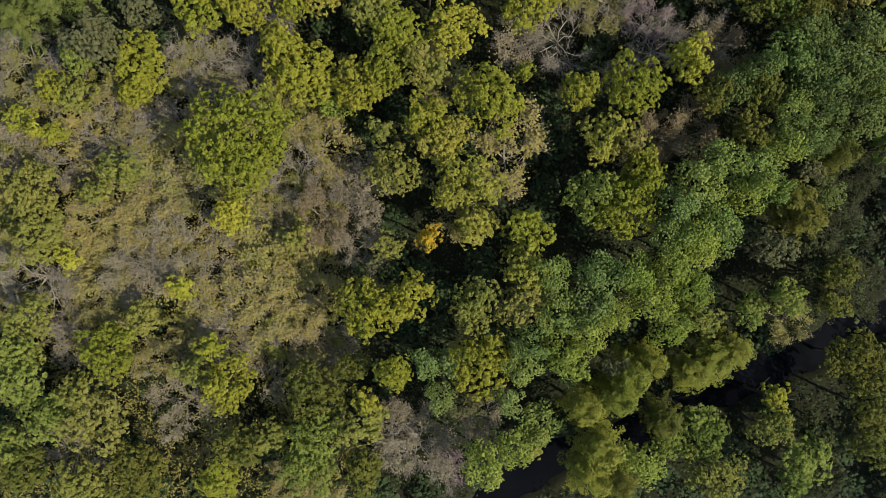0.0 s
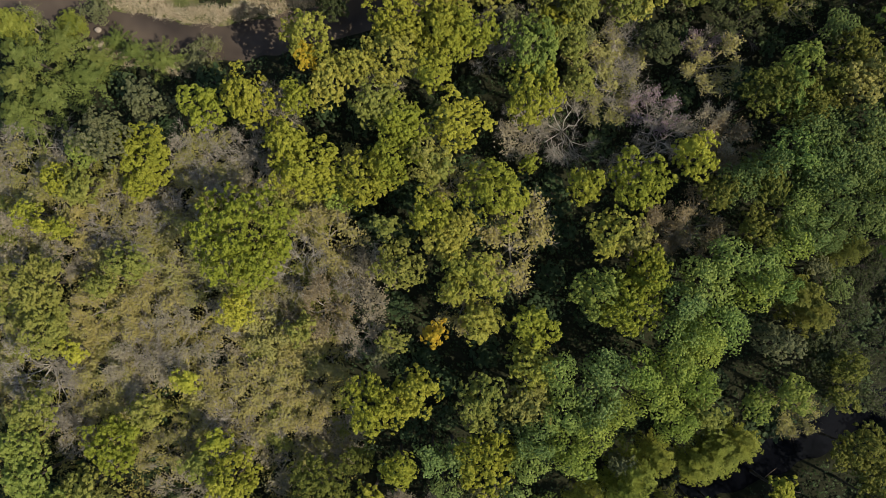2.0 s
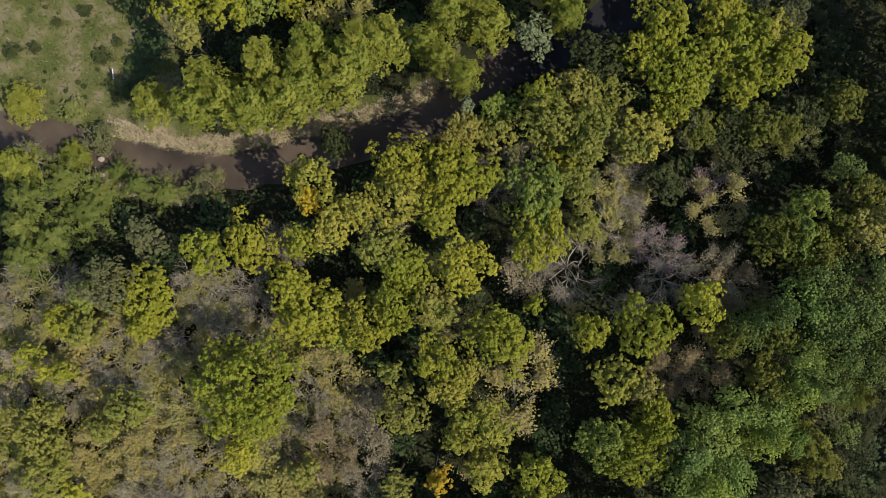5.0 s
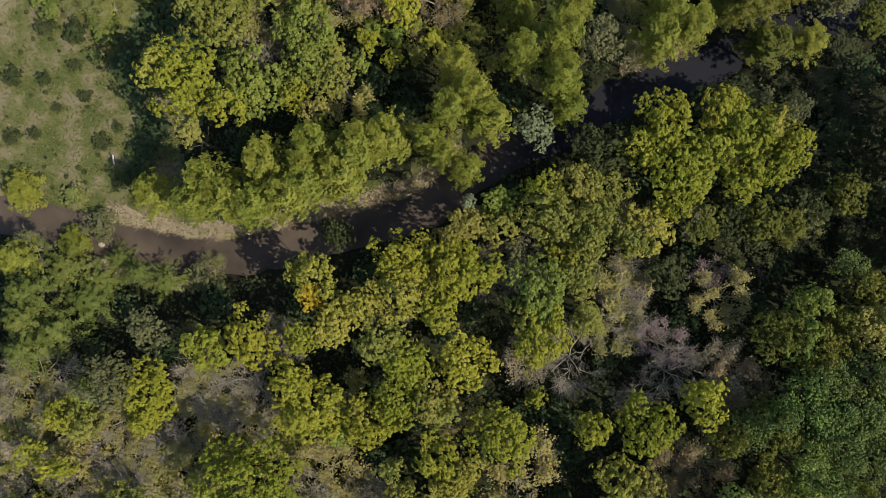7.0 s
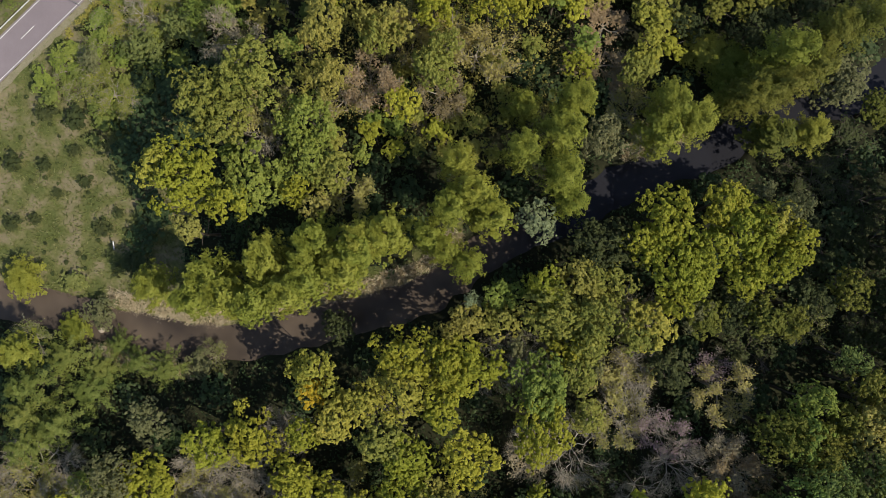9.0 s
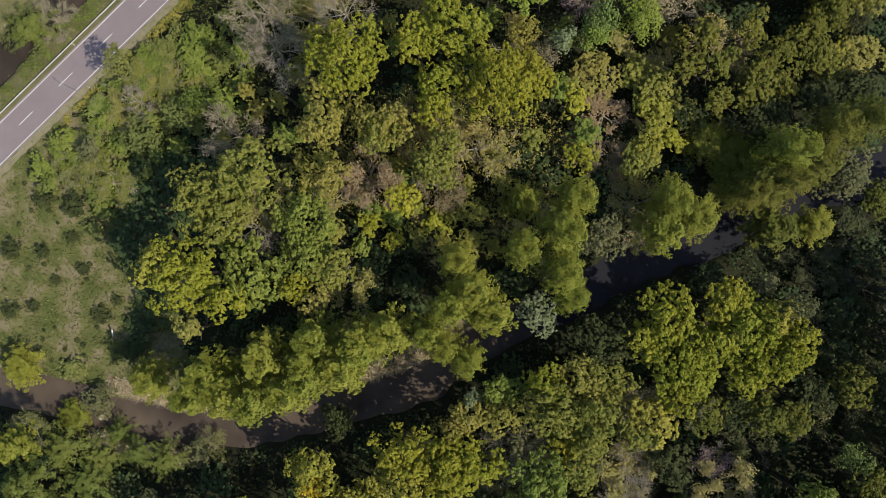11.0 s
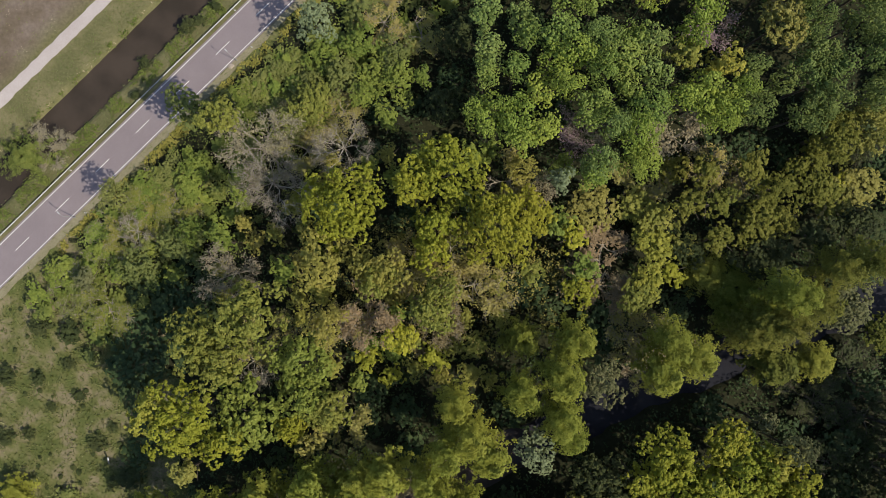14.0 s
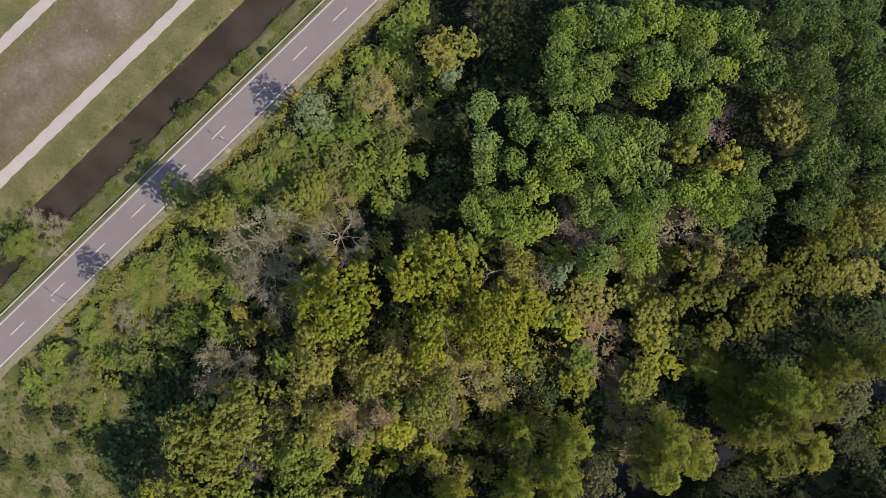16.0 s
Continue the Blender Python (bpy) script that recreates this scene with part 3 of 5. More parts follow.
def twig_cards(tips, count, length, width):
    """Fine twigs at the ends of the branches."""
    at, ways = [], []
    for _ in range(count):
        mid, end, way = random.choice(tips)
        at.append(tuple(mid.lerp(end, random.random()) + Vector([random.gauss(0, 0.16) for _ in range(3)])))
        ways.append(tuple((way + Vector([random.gauss(0, 0.55) for _ in range(3)]) + Vector((0, 0, 0.15))).normalized()))
    at, ways = np.array(at), np.array(ways)
    side = np.cross(ways, rng.normal(size=ways.shape))
    side /= np.linalg.norm(side, axis=1)[:, None]
    ln = rng.uniform(*length, count)[:, None]
    corners = np.stack([at - side * width * 0.5, at + side * width * 0.5, at + ways * ln], 1)
    return corners.reshape(-1, 3), np.arange(3 * count).reshape(-1, 3)


def skeleton(depth=3, limbs=6, up=0.75, length=3.6, fork=8.5, thick=0.26):
    """A stem, its main limbs with all their branches, and the branch ends."""
    stem, grown, tips = Shape(), [], []
    stem.tube([(0, 0, -0.4), (0.12, 0.05, fork * 0.5), (0.05, 0.15, fork)], [thick * 1.3, thick, thick * 0.8], 7)
    for k in range(limbs):
        w = 2 * math.pi * (k + random.uniform(-0.3, 0.3)) / limbs
        way = Vector((math.cos(w), math.sin(w), up * random.uniform(0.7, 1.5))).normalized()
        limb = Shape()
        branching(limb, Vector((0.05, 0.12, fork * random.uniform(0.8, 1.0))), way, length * random.uniform(0.8, 1.15), thick * 0.5, depth, tips)
        grown.append(limb)
    return stem, grown, tips


def sprinkle(tips, count, size, spread):
    at = []
    for _ in range(count):
        mid, end, way = random.choice(tips)
        at.append(tuple(mid.lerp(end, random.uniform(0.2, 1.2)) + Vector([random.gauss(0, spread) for _ in range(3)])))
    at = np.array(at)
    return leaf_cards(at, rng.normal(0, 0.3, at.shape) + np.array((0.2, -0.1, 0.7)), size)


FAMILIES = {}


def family(name, wide, variants, build):
    """Each family holds trees of several crown radii: (radius, [(part name, mesh), ...])."""
    FAMILIES.setdefault(name, []).extend((wide, build()) for _ in range(variants))


def leafy(*args, **kw):
    trunk_kw = {k: kw.pop(k) for k in ("limbs", "top", "spread_limbs", "thick") if k in kw}
    t = trunk_shape(trunk_kw.get("limbs", 5), trunk_kw.get("top", 13.5), trunk_kw.get("spread_limbs", 2.6), trunk_kw.get("thick", 0.26))
    v, f = crown_tufts(*args, **kw)
    return (("trunk", t.mesh("trunk", BARK, smooth=True)), ("crown", mesh("crown", v, f, (LEAF["olive"],))))


def half_bare(leaf_count, twig_count, size=(0.22, 0.42), spread=0.32, depth=3):
    stem, grown, tips = skeleton(depth)
    for limb in grown:
        first = len(stem.v)
        stem.v += limb.v
        stem.f += [tuple(i + first for i in f) for f in limb.f]
    v, f = twig_cards(tips, twig_count, (0.7, 1.9), 0.055)
    w, g = sprinkle(tips[6:], leaf_count, size, spread)
    return (("trunk", stem.mesh("trunk", GREY_BARK)), ("twig_crown", mesh("twig_crown", v, f, (GREY_BARK,))), ("crown", mesh("crown", w, g, (LEAF["brown"],))))


def bare(twig_count):
    stem, grown, tips = skeleton(3, 7, thick=0.2)
    v, f = twig_cards(tips[7:], twig_count, (0.7, 1.7), 0.05)
    return (("trunk", stem.mesh("trunk", GREY_BARK)), *(("limb", limb.mesh("limb", PALE_BARK)) for limb in grown), ("twig_crown", mesh("twig_crown", v, f, (GREY_BARK,))))


def oak(wide, lobes, lobe_r, size=(0.3, 0.52)):
    return leafy(lobes, lobe_r, size, 0.8, spread=wide - 0.95 * lobe_r[1], middle=14.6, rise=4.6, low=-0.2, swell=(0.6, 1.15), loose=0.3)


def maple(wide, lobes, lobe_r):
    return leafy(lobes, lobe_r, (0.18, 0.29), 0.72, spread=wide - 0.9 * lobe_r[1], rise=5.0, middle=14.4, loose=0.22, drift=0.22, ragged=0.4, uneven=0.2, swell=(0.7, 1.1), clumped=False)


family("oak", 8.5, 2, lambda: oak(8.5, 38, (1.0, 1.9)))
family("oak", 6.0, 4, lambda: oak(6.0, random.choice((19, 23)), (0.9, 1.7)))
family("oak", 4.4, 5, lambda: oak(4.4, random.choice((11, 14)), (0.8, 1.5)))
family("oak", 2.8, 3, lambda: oak(2.8, 7, (0.7, 1.15)))
family("maple", 5.0, 5, lambda: maple(5.0, random.choice((13, 16)), (1.0, 1.7)))
family("maple", 3.6, 4, lambda: maple(3.6, random.choice((7, 9)), (0.9, 1.4)))
family("alder", 5.0, 5, lambda: sprayed(90, 4.8, 0.5, 74, (0.15, 0.32), base=8.0, rise=0.45, taper=0.42, jitter=0.26))
family("alder", 3.4, 2, lambda: sprayed(60, 4.8, 0.6, 54, (0.25, 0.5), base=8.0, rise=0.45, taper=0.42, jitter=0.26))
family("willow", 4.6, 3, lambda: leafy(14, (0.9, 1.5), (0.26, 0.42), 0.75, spread=3.3, rise=5.6, loose=0.28))
family("willow", 2.6, 2, lambda: leafy(6, (0.8, 1.1), (0.24, 0.38), 0.75, spread=1.6, rise=5.6, loose=0.28))
family("feather", 5.2, 4, lambda: sprayed(46, 5.6, 0.42, 100, (0.16, 0.32), base=9.0, rise=0.12, jitter=0.26))
family("thin", 5.0, 5, lambda: half_bare(3000, 1100, (0.22, 0.46), 0.42, 2))
family("thin", 3.4, 3, lambda: half_bare(1300, 450, (0.34, 0.62), 0.45, 1))
family("grey", 5.0, 4, lambda: half_bare(1700, 1500, (0.2, 0.4), 0.4, 2))
family("grey", 3.4, 3, lambda: half_bare(1300, 800, (0.25, 0.45), 0.65, 1))
family("wispy", 5.0, 3, lambda: half_bare(1700, 600, (0.22, 0.44), 0.5, 2))
family("bare", 5.0, 4, lambda: bare(2400))
family("shrub", 5.0, 3, lambda: leafy(6, (1.5, 2.2), (0.8, 1.2), 0.6, middle=8.0, rise=6.5, low=-0.4, spread=3.3, limbs=4, top=7.0))
family("shrub", 2.0, 3, lambda: leafy(9, (0.5, 0.85), (0.2, 0.4), 0.6, middle=8.0, rise=7.0, low=-0.3, spread=1.35, limbs=3, top=7.0, spread_limbs=0.8, thick=0.09, loose=0.35, drift=0.5, clumped=False))
family("shrub", 0.6, 3, lambda: leafy(6, (0.16, 0.32), (0.09, 0.2), 0.6, loose=0.35, drift=0.5, middle=9.0, rise=8.0, low=-0.3, spread=0.36, limbs=3, top=7.0, spread_limbs=0.2, thick=0.03, clumped=False))
family("under", 4.8, 3, lambda: leafy(9, (1.3, 2.1), (0.5, 0.75), 0.65, clumped=False, middle=12.0, rise=5.5, spread=3.3))

KINDS = {
    "yg": ("oak", "yellow_green", "broadleaf_tree", "tall broadleaf tree with yellow-green early autumn crown"),
    "yl": ("oak", "yellow", "yellow_tree", "broadleaf tree with bright yellow autumn crown in the wood"),
    "ol": ("oak", "olive", "broadleaf_tree", "broadleaf tree with dull olive-green crown in the wood"),
    "ob": ("oak", "olive_brown", "broadleaf_tree", "broadleaf tree with brownish olive autumn crown"),
    "or": ("oak", "orange", "orange_tree", "broadleaf tree with orange autumn leaves in the wood"),
    "og": ("oak", "amber", "broadleaf_tree", "broadleaf tree turning from green to amber"),
    "gr": ("oak", "green", "broadleaf_tree", "broadleaf tree with fresh green crown"),
    "dg": ("maple", "dark_green", "maple_tree", "tall dark green tree with tufted dense crown"),
    "dd": ("maple", "shaded_green", "maple_tree", "tall dark green tree with tufted dense crown, darkened for shade"),
    "dl": ("maple", "light_green", "maple_tree", "tall mid-green tree with tufted dense crown"),
    "bg": ("maple", "blue_green", "maple_tree", "tall bluish green tree with tufted dense crown"),
    "al": ("alder", "alder", "alder_tree", "yellow-olive feathery tree on the bank of the water"),
    "ae": ("alder", "moss", "alder_tree", "dull moss-olive feathery tree beside the water"),
    "fe": ("feather", "feather", "bank_tree", "green tree with long hanging leafy sprays"),
    "tg": ("willow", "thicket", "thicket_tree", "dense grey-green tree on the roadside"),
    "gw": ("willow", "willow", "willow_tree", "pale grey-green willow with fine leaves"),
    "pw": ("willow", "mint", "willow_tree", "pale mint-green willow with fine leaves"),
    "wo": ("willow", "thicket", "young_tree", "young roadside tree with fine grey-green leaves"),
    "wg": ("willow", "green", "young_tree", "young roadside tree with fine green leaves"),
    "gt": ("wispy", "thicket", "thicket_tree", "thin grey-green young tree among scrub"),
    "py": ("willow", "pale", "pale_tree", "broadleaf tree with pale straw-yellow crown"),
    "br": ("thin", "brown", "thin_tree", "half-bare tree with thin brownish olive leaves"),
    "rb": ("thin", "russet", "thin_tree", "half-bare tree with russet-brown leaves"),
    "pk": ("grey", "rose", "rosy_tree", "nearly bare tree with dull pinkish leaves"),
    "gy": ("grey", "grey", "grey_tree", "nearly bare tree with dense grey-brown twigs"),
    "ba": ("bare", None, "bare_tree", "leafless tree with pale forking branches"),
    "sh": ("under", "shade", "understory_tree", "low dark green tree deepening the shade of the wood"),
    "be": ("under", "olive", "broadleaf_tree", "unseen broadleaf tree with olive crown added to cast shade"),
    "bd": ("under", "green", "broadleaf_tree", "unseen broadleaf tree with green crown added to cast shade"),
    "mo": ("oak", "moss", "broadleaf_tree", "broadleaf tree with dull moss-green crown, partly darkened for shade"),
    "fo": ("thin", "olive", "young_tree", "young roadside tree with thin fine olive leaves"),
    "fg": ("thin", "green", "young_tree", "young roadside tree with thin fine green leaves"),
    "dt": ("thin", "dusk", "thin_tree", "half-bare tree with thin olive leaves darkened for shade"),
    "dk": ("oak", "dusk", "broadleaf_tree", "broadleaf tree with olive crown darkened for shade in the wood"),
    "sc": ("shrub", "feather", "scrub_bush", "low olive-green bush in the roadside scrub"),
    "sy": ("shrub", "green", "scrub_bush", "low fresh green bush in the roadside scrub"),
    "sg": ("shrub", "thicket", "scrub_bush", "low grey-green bush in the roadside scrub"),
    "sb": ("shrub", "dusk", "shrub", "small dark green shrub standing in the grass"),
}


PLANTED = []


def plant(kind, *places):
    """Trees of one kind: (x, y, crown radius, height)."""
    group, leaf, name, label = KINDS[kind]
    for x, y, r, h in places:
        fit = min(FAMILIES[group], key=lambda v: abs(math.log(v[0] / r)))[0]
        meshes = random.choice([v[1] for v in FAMILIES[group] if v[0] == fit])
        tree = new(name)
        for part_name, me in meshes:
            ob = part(part_name, me, tree)
            if part_name == "crown" and leaf:
                ob.material_slots[0].link = "OBJECT"
                ob.material_slots[0].material = LEAF[leaf]
            # dark bark carries the same painted-in shade onto stems and twigs
            if kind == "dt" and part_name != "crown":
                ob.material_slots[0].link = "OBJECT"
                ob.material_slots[0].material = BARK
        wide = {"oak": 1.14, "maple": 0.98, "willow": 0.97}.get(group, 1.1) * r / fit
        PLANTED.append((x, y, r))
        tree.matrix_basis = (Matrix.Translation((x, y, float(land(x, y)[0]))) @ pose(0, 0, 0, random.uniform(-3, 3), random.uniform(-3, 3), random.uniform(0, 360))
                             @ Matrix.Diagonal((wide * random.uniform(0.92, 1.1), wide * random.uniform(0.92, 1.1), h / H0, 1)))
        tagged(tree, label, "shrub" if kind in ("sb", "sc", "sy", "sg") else "tree", "trees of the wood" if h > 4 else "shrubs in the grass")


plant("yg",
    (-44.9, -45.5, 5, 20), (-14.9, -30, 3.3, 22.8), (65.7, -29.7, 3.2, 20), (-42.6, -27.6, 5.5, 20.5), (-10.1, -23.6, 4.3, 25.9), (7.2, -22.1, 6.5, 24.6),
    (-65.1, -20, 5.4, 19.3), (-46, -19.3, 3.1, 20.2), (-15, -11.8, 5.4, 25), (-10.2, -11.6, 4.3, 25), (-6.4, -8.6, 5, 25), (16.9, 3.9, 5, 24.9),
    (34.1, 7.7, 5.9, 25.7), (38.3, 11.8, 4.3, 25), (37.5, 16.3, 4.3, 25), (-38, 21.8, 9.3, 29), (-75.3, 22.9, 2.7, 20.3), (-82, 25.6, 2.8, 20.3),
    (-2.1, 25.7, 4.9, 24), (9.4, 29.1, 6, 23.1),
)
plant("yg",
    (26.4, 30.2, 4.4, 23.1), (36.6, 30.6, 6, 24), (-60.1, 31.1, 3.9, 17.5), (-77.5, 31.8, 3.6, 17.2), (-16.3, 31.8, 5.7, 21.5), (-27.3, 34, 6.8, 21.8),
    (15.8, 35, 2.3, 16), (-10.8, 36.2, 5.3, 22), (-60.4, 36.3, 6.3, 17.2), (-32.2, 39.5, 4.6, 21.8), (-8.6, 43.9, 5, 21.8), (-47.6, 46.7, 5.1, 21.8),
    (-39.9, 48.3, 5.5, 22), (-29.5, 48.3, 4.2, 21.4), (16.6, 49.2, 6.1, 22.7), (-3.1, 52.6, 5, 22.4), (0.2, 59.2, 6, 22.2), (5.8, 60.5, 4.4, 20.4),
    (-3.1, 61.3, 5.5, 22.4), (-10.7, 63.6, 5.7, 22.4),
)
plant("yg",
    (22.6, 64.1, 4.5, 18), (42.1, 73.1, 3.9, 21.2), (17.2, 76.5, 4.2, 20), (56.1, 77.4, 4.6, 21.8), (45.3, 78.5, 5, 21.6), (60.4, 80.6, 5.4, 22),
    (40.9, 81.8, 6.1, 22), (64.7, 83.9, 4.6, 22), (35.8, 84.1, 4.6, 20.6), (49.6, 85, 5, 22), (56.1, 86.1, 6.1, 22), (40.9, 89.4, 6.1, 22),
    (52.2, 91.7, 5, 20.5), (-43.5, 92.8, 4.5, 24), (-30.6, 94.3, 3.8, 20), (-50.6, 97.5, 6.2, 26), (-11.7, 104.3, 2.3, 12), (-3.7, 107.7, 3.2, 12),
    (-16.5, 107.8, 2.5, 12), (25.9, 121.5, 3.6, 12.5),
)
plant("yg",
    (44.1, 124.9, 2.8, 12), (-3.3, 129.4, 3.8, 26), (7.3, 132.6, 7.2, 25), (-4.4, 133.3, 4.9, 24), (15, 135.4, 5.4, 15.7), (-18.9, 137.5, 7.5, 29),
    (-6.5, 140.3, 4.9, 24), (-0.1, 144, 6.6, 24),
)
plant("yl",
    (-51.5, -7.7, 3, 18), (-74, -2.1, 2.9, 18), (-41.4, 7.3, 3.6, 22), (-79.1, 23.5, 2, 21.2), (47.5, 34.8, 4.5, 25), (46.4, 39.3, 2.4, 25),
    (3, 43.4, 6, 20), (-10.7, 112.1, 4.2, 19), (24.6, 131.6, 3, 14), (79.2, 142.7, 2.4, 9),
)
plant("ol",
    (-70.5, -45.5, 5.1, 20), (53.4, -44.8, 5.2, 18), (-33.3, -37.8, 4, 19.3), (18.2, -37.1, 3.4, 17), (64.1, -35.5, 4, 19.7), (-15.9, -34.1, 5.1, 21.4),
    (-70.2, -27.6, 4.4, 20.7), (-49.3, -23.2, 2.9, 20.3), (-80.5, -13.8, 4.4, 19.9), (-59.9, -13.3, 4.5, 18.3), (5, -13.1, 4.6, 24.3), (50.1, -13.1, 4.4, 22.1),
    (6.1, -8.6, 4.4, 24), (-10.4, 1.2, 2.9, 20.1), (-29.7, 1.8, 3.2, 17.4), (-80.9, 2.3, 5.8, 19), (-68.9, 10.7, 3.1, 19.8), (-81.3, 11.3, 5.6, 19.2),
    (-63.2, 15.1, 4.7, 20), (-10.4, 15.6, 5.3, 20.8),
)
plant("ol",
    (-12.3, 22.1, 2.6, 22.3), (-72.7, 31.1, 4.5, 17), (-2, 32.9, 3.3, 21.7), (-13, 47.2, 5.1, 21.4), (25.5, 51.5, 4, 20.8), (23.4, 59.3, 4.6, 20.2),
    (26.5, 65.7, 3.9, 22), (35.8, 66.1, 4.4, 19), (8.1, 69.9, 4.5, 17), (18.9, 70.1, 5.5, 22), (26.5, 70.1, 5.5, 22), (19.6, 70.9, 4.7, 18),
    (29.6, 75.4, 5.5, 18), (-23.3, 98.5, 4.6, 21), (-43.3, 107.8, 5.4, 25), (-47.6, 112.2, 5.6, 25), (-37.8, 117.2, 6.3, 29), (-3.4, 117.7, 4.2, 26),
    (37.2, 120.1, 4.1, 12), (-1.2, 121.4, 3.8, 26),
)
plant("ol",
    (-13.9, 123, 3.8, 26.4), (15.7, 125, 2.7, 12), (41.1, 134.2, 4.6, 10.2), (38.1, 137.9, 4.6, 8), (-44.5, 153.8, 4.2, 27), (-28.2, 158.7, 4.6, 10.5),
    (44.9, 164.7, 3.4, 24), (3.2, 187.4, 3.1, 16),
)
plant("br",
    (-25.2, -49.3, 4.5, 18), (-30.8, -47, 4.5, 18), (-57.7, -23.5, 4.7, 18), (69.4, -14.3, 4.4, 23.4), (-37.7, -14, 6.2, 17), (-28.7, -13.4, 5.1, 17.1),
    (-70.4, -9.5, 5.4, 17), (-44.4, -9.5, 6.5, 17.3), (-37.5, 1.8, 3.6, 18.2), (-60.1, 5.7, 6.2, 17.4), (-71.7, 5.8, 5.1, 16.6), (2.8, 7.2, 4.3, 24.5),
    (-50.8, 11.9, 5.6, 18.5), (-39.5, 12.9, 3.6, 19.3), (12.6, 18.8, 7.4, 24), (-54.5, 19.2, 6.2, 17.6), (-24.8, 21.2, 6.1, 20.4), (-80.4, 30.7, 5.1, 16.1),
    (-66.4, 31.3, 4.4, 20), (0.1, 31.8, 4.8, 23.3),
)
plant("br",
    (-86.4, 34.1, 5.2, 15), (-49.4, 36.3, 5.6, 17), (32.6, 49.5, 5.6, 18), (52.1, 55.5, 5, 24), (34.9, 56.2, 4, 18), (31, 59.6, 4.5, 18),
    (-20, 95.2, 3.7, 21), (-38.3, 110.9, 5.1, 20), (36.8, 111.3, 5.3, 10), (-22.5, 114.6, 4.7, 18), (4.1, 121.9, 5.8, 26), (-0.2, 126.2, 3.4, 26),
    (-6.5, 127.3, 4.4, 26), (37, 141.4, 3.7, 8), (12.1, 143.5, 3.5, 17), (56.2, 144.6, 4.8, 9.2), (-29.9, 150.2, 4.9, 7.1), (-31.7, 156.1, 4.9, 7),
    (-22.2, 158, 4.9, 8), (-5.9, 173.4, 3.2, 9.4),
)
plant("br",
    (-14, 176.4, 5.3, 9),
)
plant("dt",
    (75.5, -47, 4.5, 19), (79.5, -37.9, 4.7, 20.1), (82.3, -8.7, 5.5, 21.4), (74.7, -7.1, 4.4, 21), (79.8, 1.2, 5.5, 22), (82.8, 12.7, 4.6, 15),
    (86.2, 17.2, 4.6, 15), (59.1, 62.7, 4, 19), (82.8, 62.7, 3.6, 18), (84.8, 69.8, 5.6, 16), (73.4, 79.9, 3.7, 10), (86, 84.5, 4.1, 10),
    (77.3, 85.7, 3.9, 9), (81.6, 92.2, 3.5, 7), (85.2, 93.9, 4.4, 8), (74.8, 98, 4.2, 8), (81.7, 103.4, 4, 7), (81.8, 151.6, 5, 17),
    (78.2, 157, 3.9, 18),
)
plant("rb",
    (-24.2, 6.2, 6.1, 21), (42.2, 21.9, 4.6, 24), (48.5, 22.4, 5.4, 24), (55.3, 39.3, 5, 24), (-3, 115.6, 5.1, 18), (-15.9, 115.6, 5, 28),
    (30.1, 121.6, 5.2, 11), (31.2, 130.1, 4.1, 11),
)
plant("gy",
    (-6, -39, 6.5, 19), (-10.5, -35.6, 5, 19), (7.7, -34.5, 4.2, 25), (-53.2, -31.3, 5.8, 18), (-62.3, -4.4, 6.8, 17.6), (-16, 1.2, 4.4, 20),
    (-52.3, 2.4, 6.8, 17.3), (-16, 12.9, 4, 20), (-77.6, 18.3, 4.3, 16), (-40.1, 32.9, 5.2, 18), (17, 41.7, 4, 18), (53.2, 42.5, 5, 24),
    (35.1, 70.9, 4, 18), (-42, 125.1, 4.4, 29), (16.5, 141.3, 3.1, 17), (-36.6, 149, 6.6, 26.9), (44.6, 151.7, 3.9, 18),
)
plant("ba",
    (-75.3, -41.2, 5, 19), (-5.5, -40.1, 5.1, 19), (-76.1, -17.9, 3.6, 17), (-44.4, -16.8, 4.5, 17.2), (-80.7, -10.1, 5.7, 16.7), (-83, -5.5, 6.6, 16.5),
    (-60.5, -1.6, 4, 18), (-19.3, 12.3, 3.3, 20), (-29.2, 15.6, 4.7, 20.7), (-66.8, 22.8, 6.6, 16.1), (-56.2, 26.6, 3.8, 17.3), (-51.6, 30.7, 4.7, 17),
    (36.2, 36.1, 3.5, 22), (-49.4, 38.5, 6.2, 17), (-41.3, 38.5, 4.5, 18), (-85.3, 38.7, 5.9, 15), (42, 40.4, 5, 23), (23.7, 42.8, 5.8, 18),
    (14.7, 43.4, 4, 18), (-33.1, 45.7, 3.3, 20),
)
plant("ba",
    (-34.2, 48.4, 3.5, 20), (34.9, 50.6, 5.1, 18), (-14.1, 51.6, 3.5, 21), (9.1, 58.3, 3.5, 20), (35.8, 60.5, 4, 19), (14.5, 62.4, 3.9, 22),
    (9.1, 62.7, 3.5, 20), (60.5, 72.5, 2.2, 18), (-40, 106.5, 4.4, 20), (-65.8, 133.2, 2.6, 9), (-35.9, 142.5, 6, 25), (-21.5, 149.6, 4.3, 23.9),
    (26.6, 152.9, 3.2, 24), (10, 194.4, 4.5, 15),
)
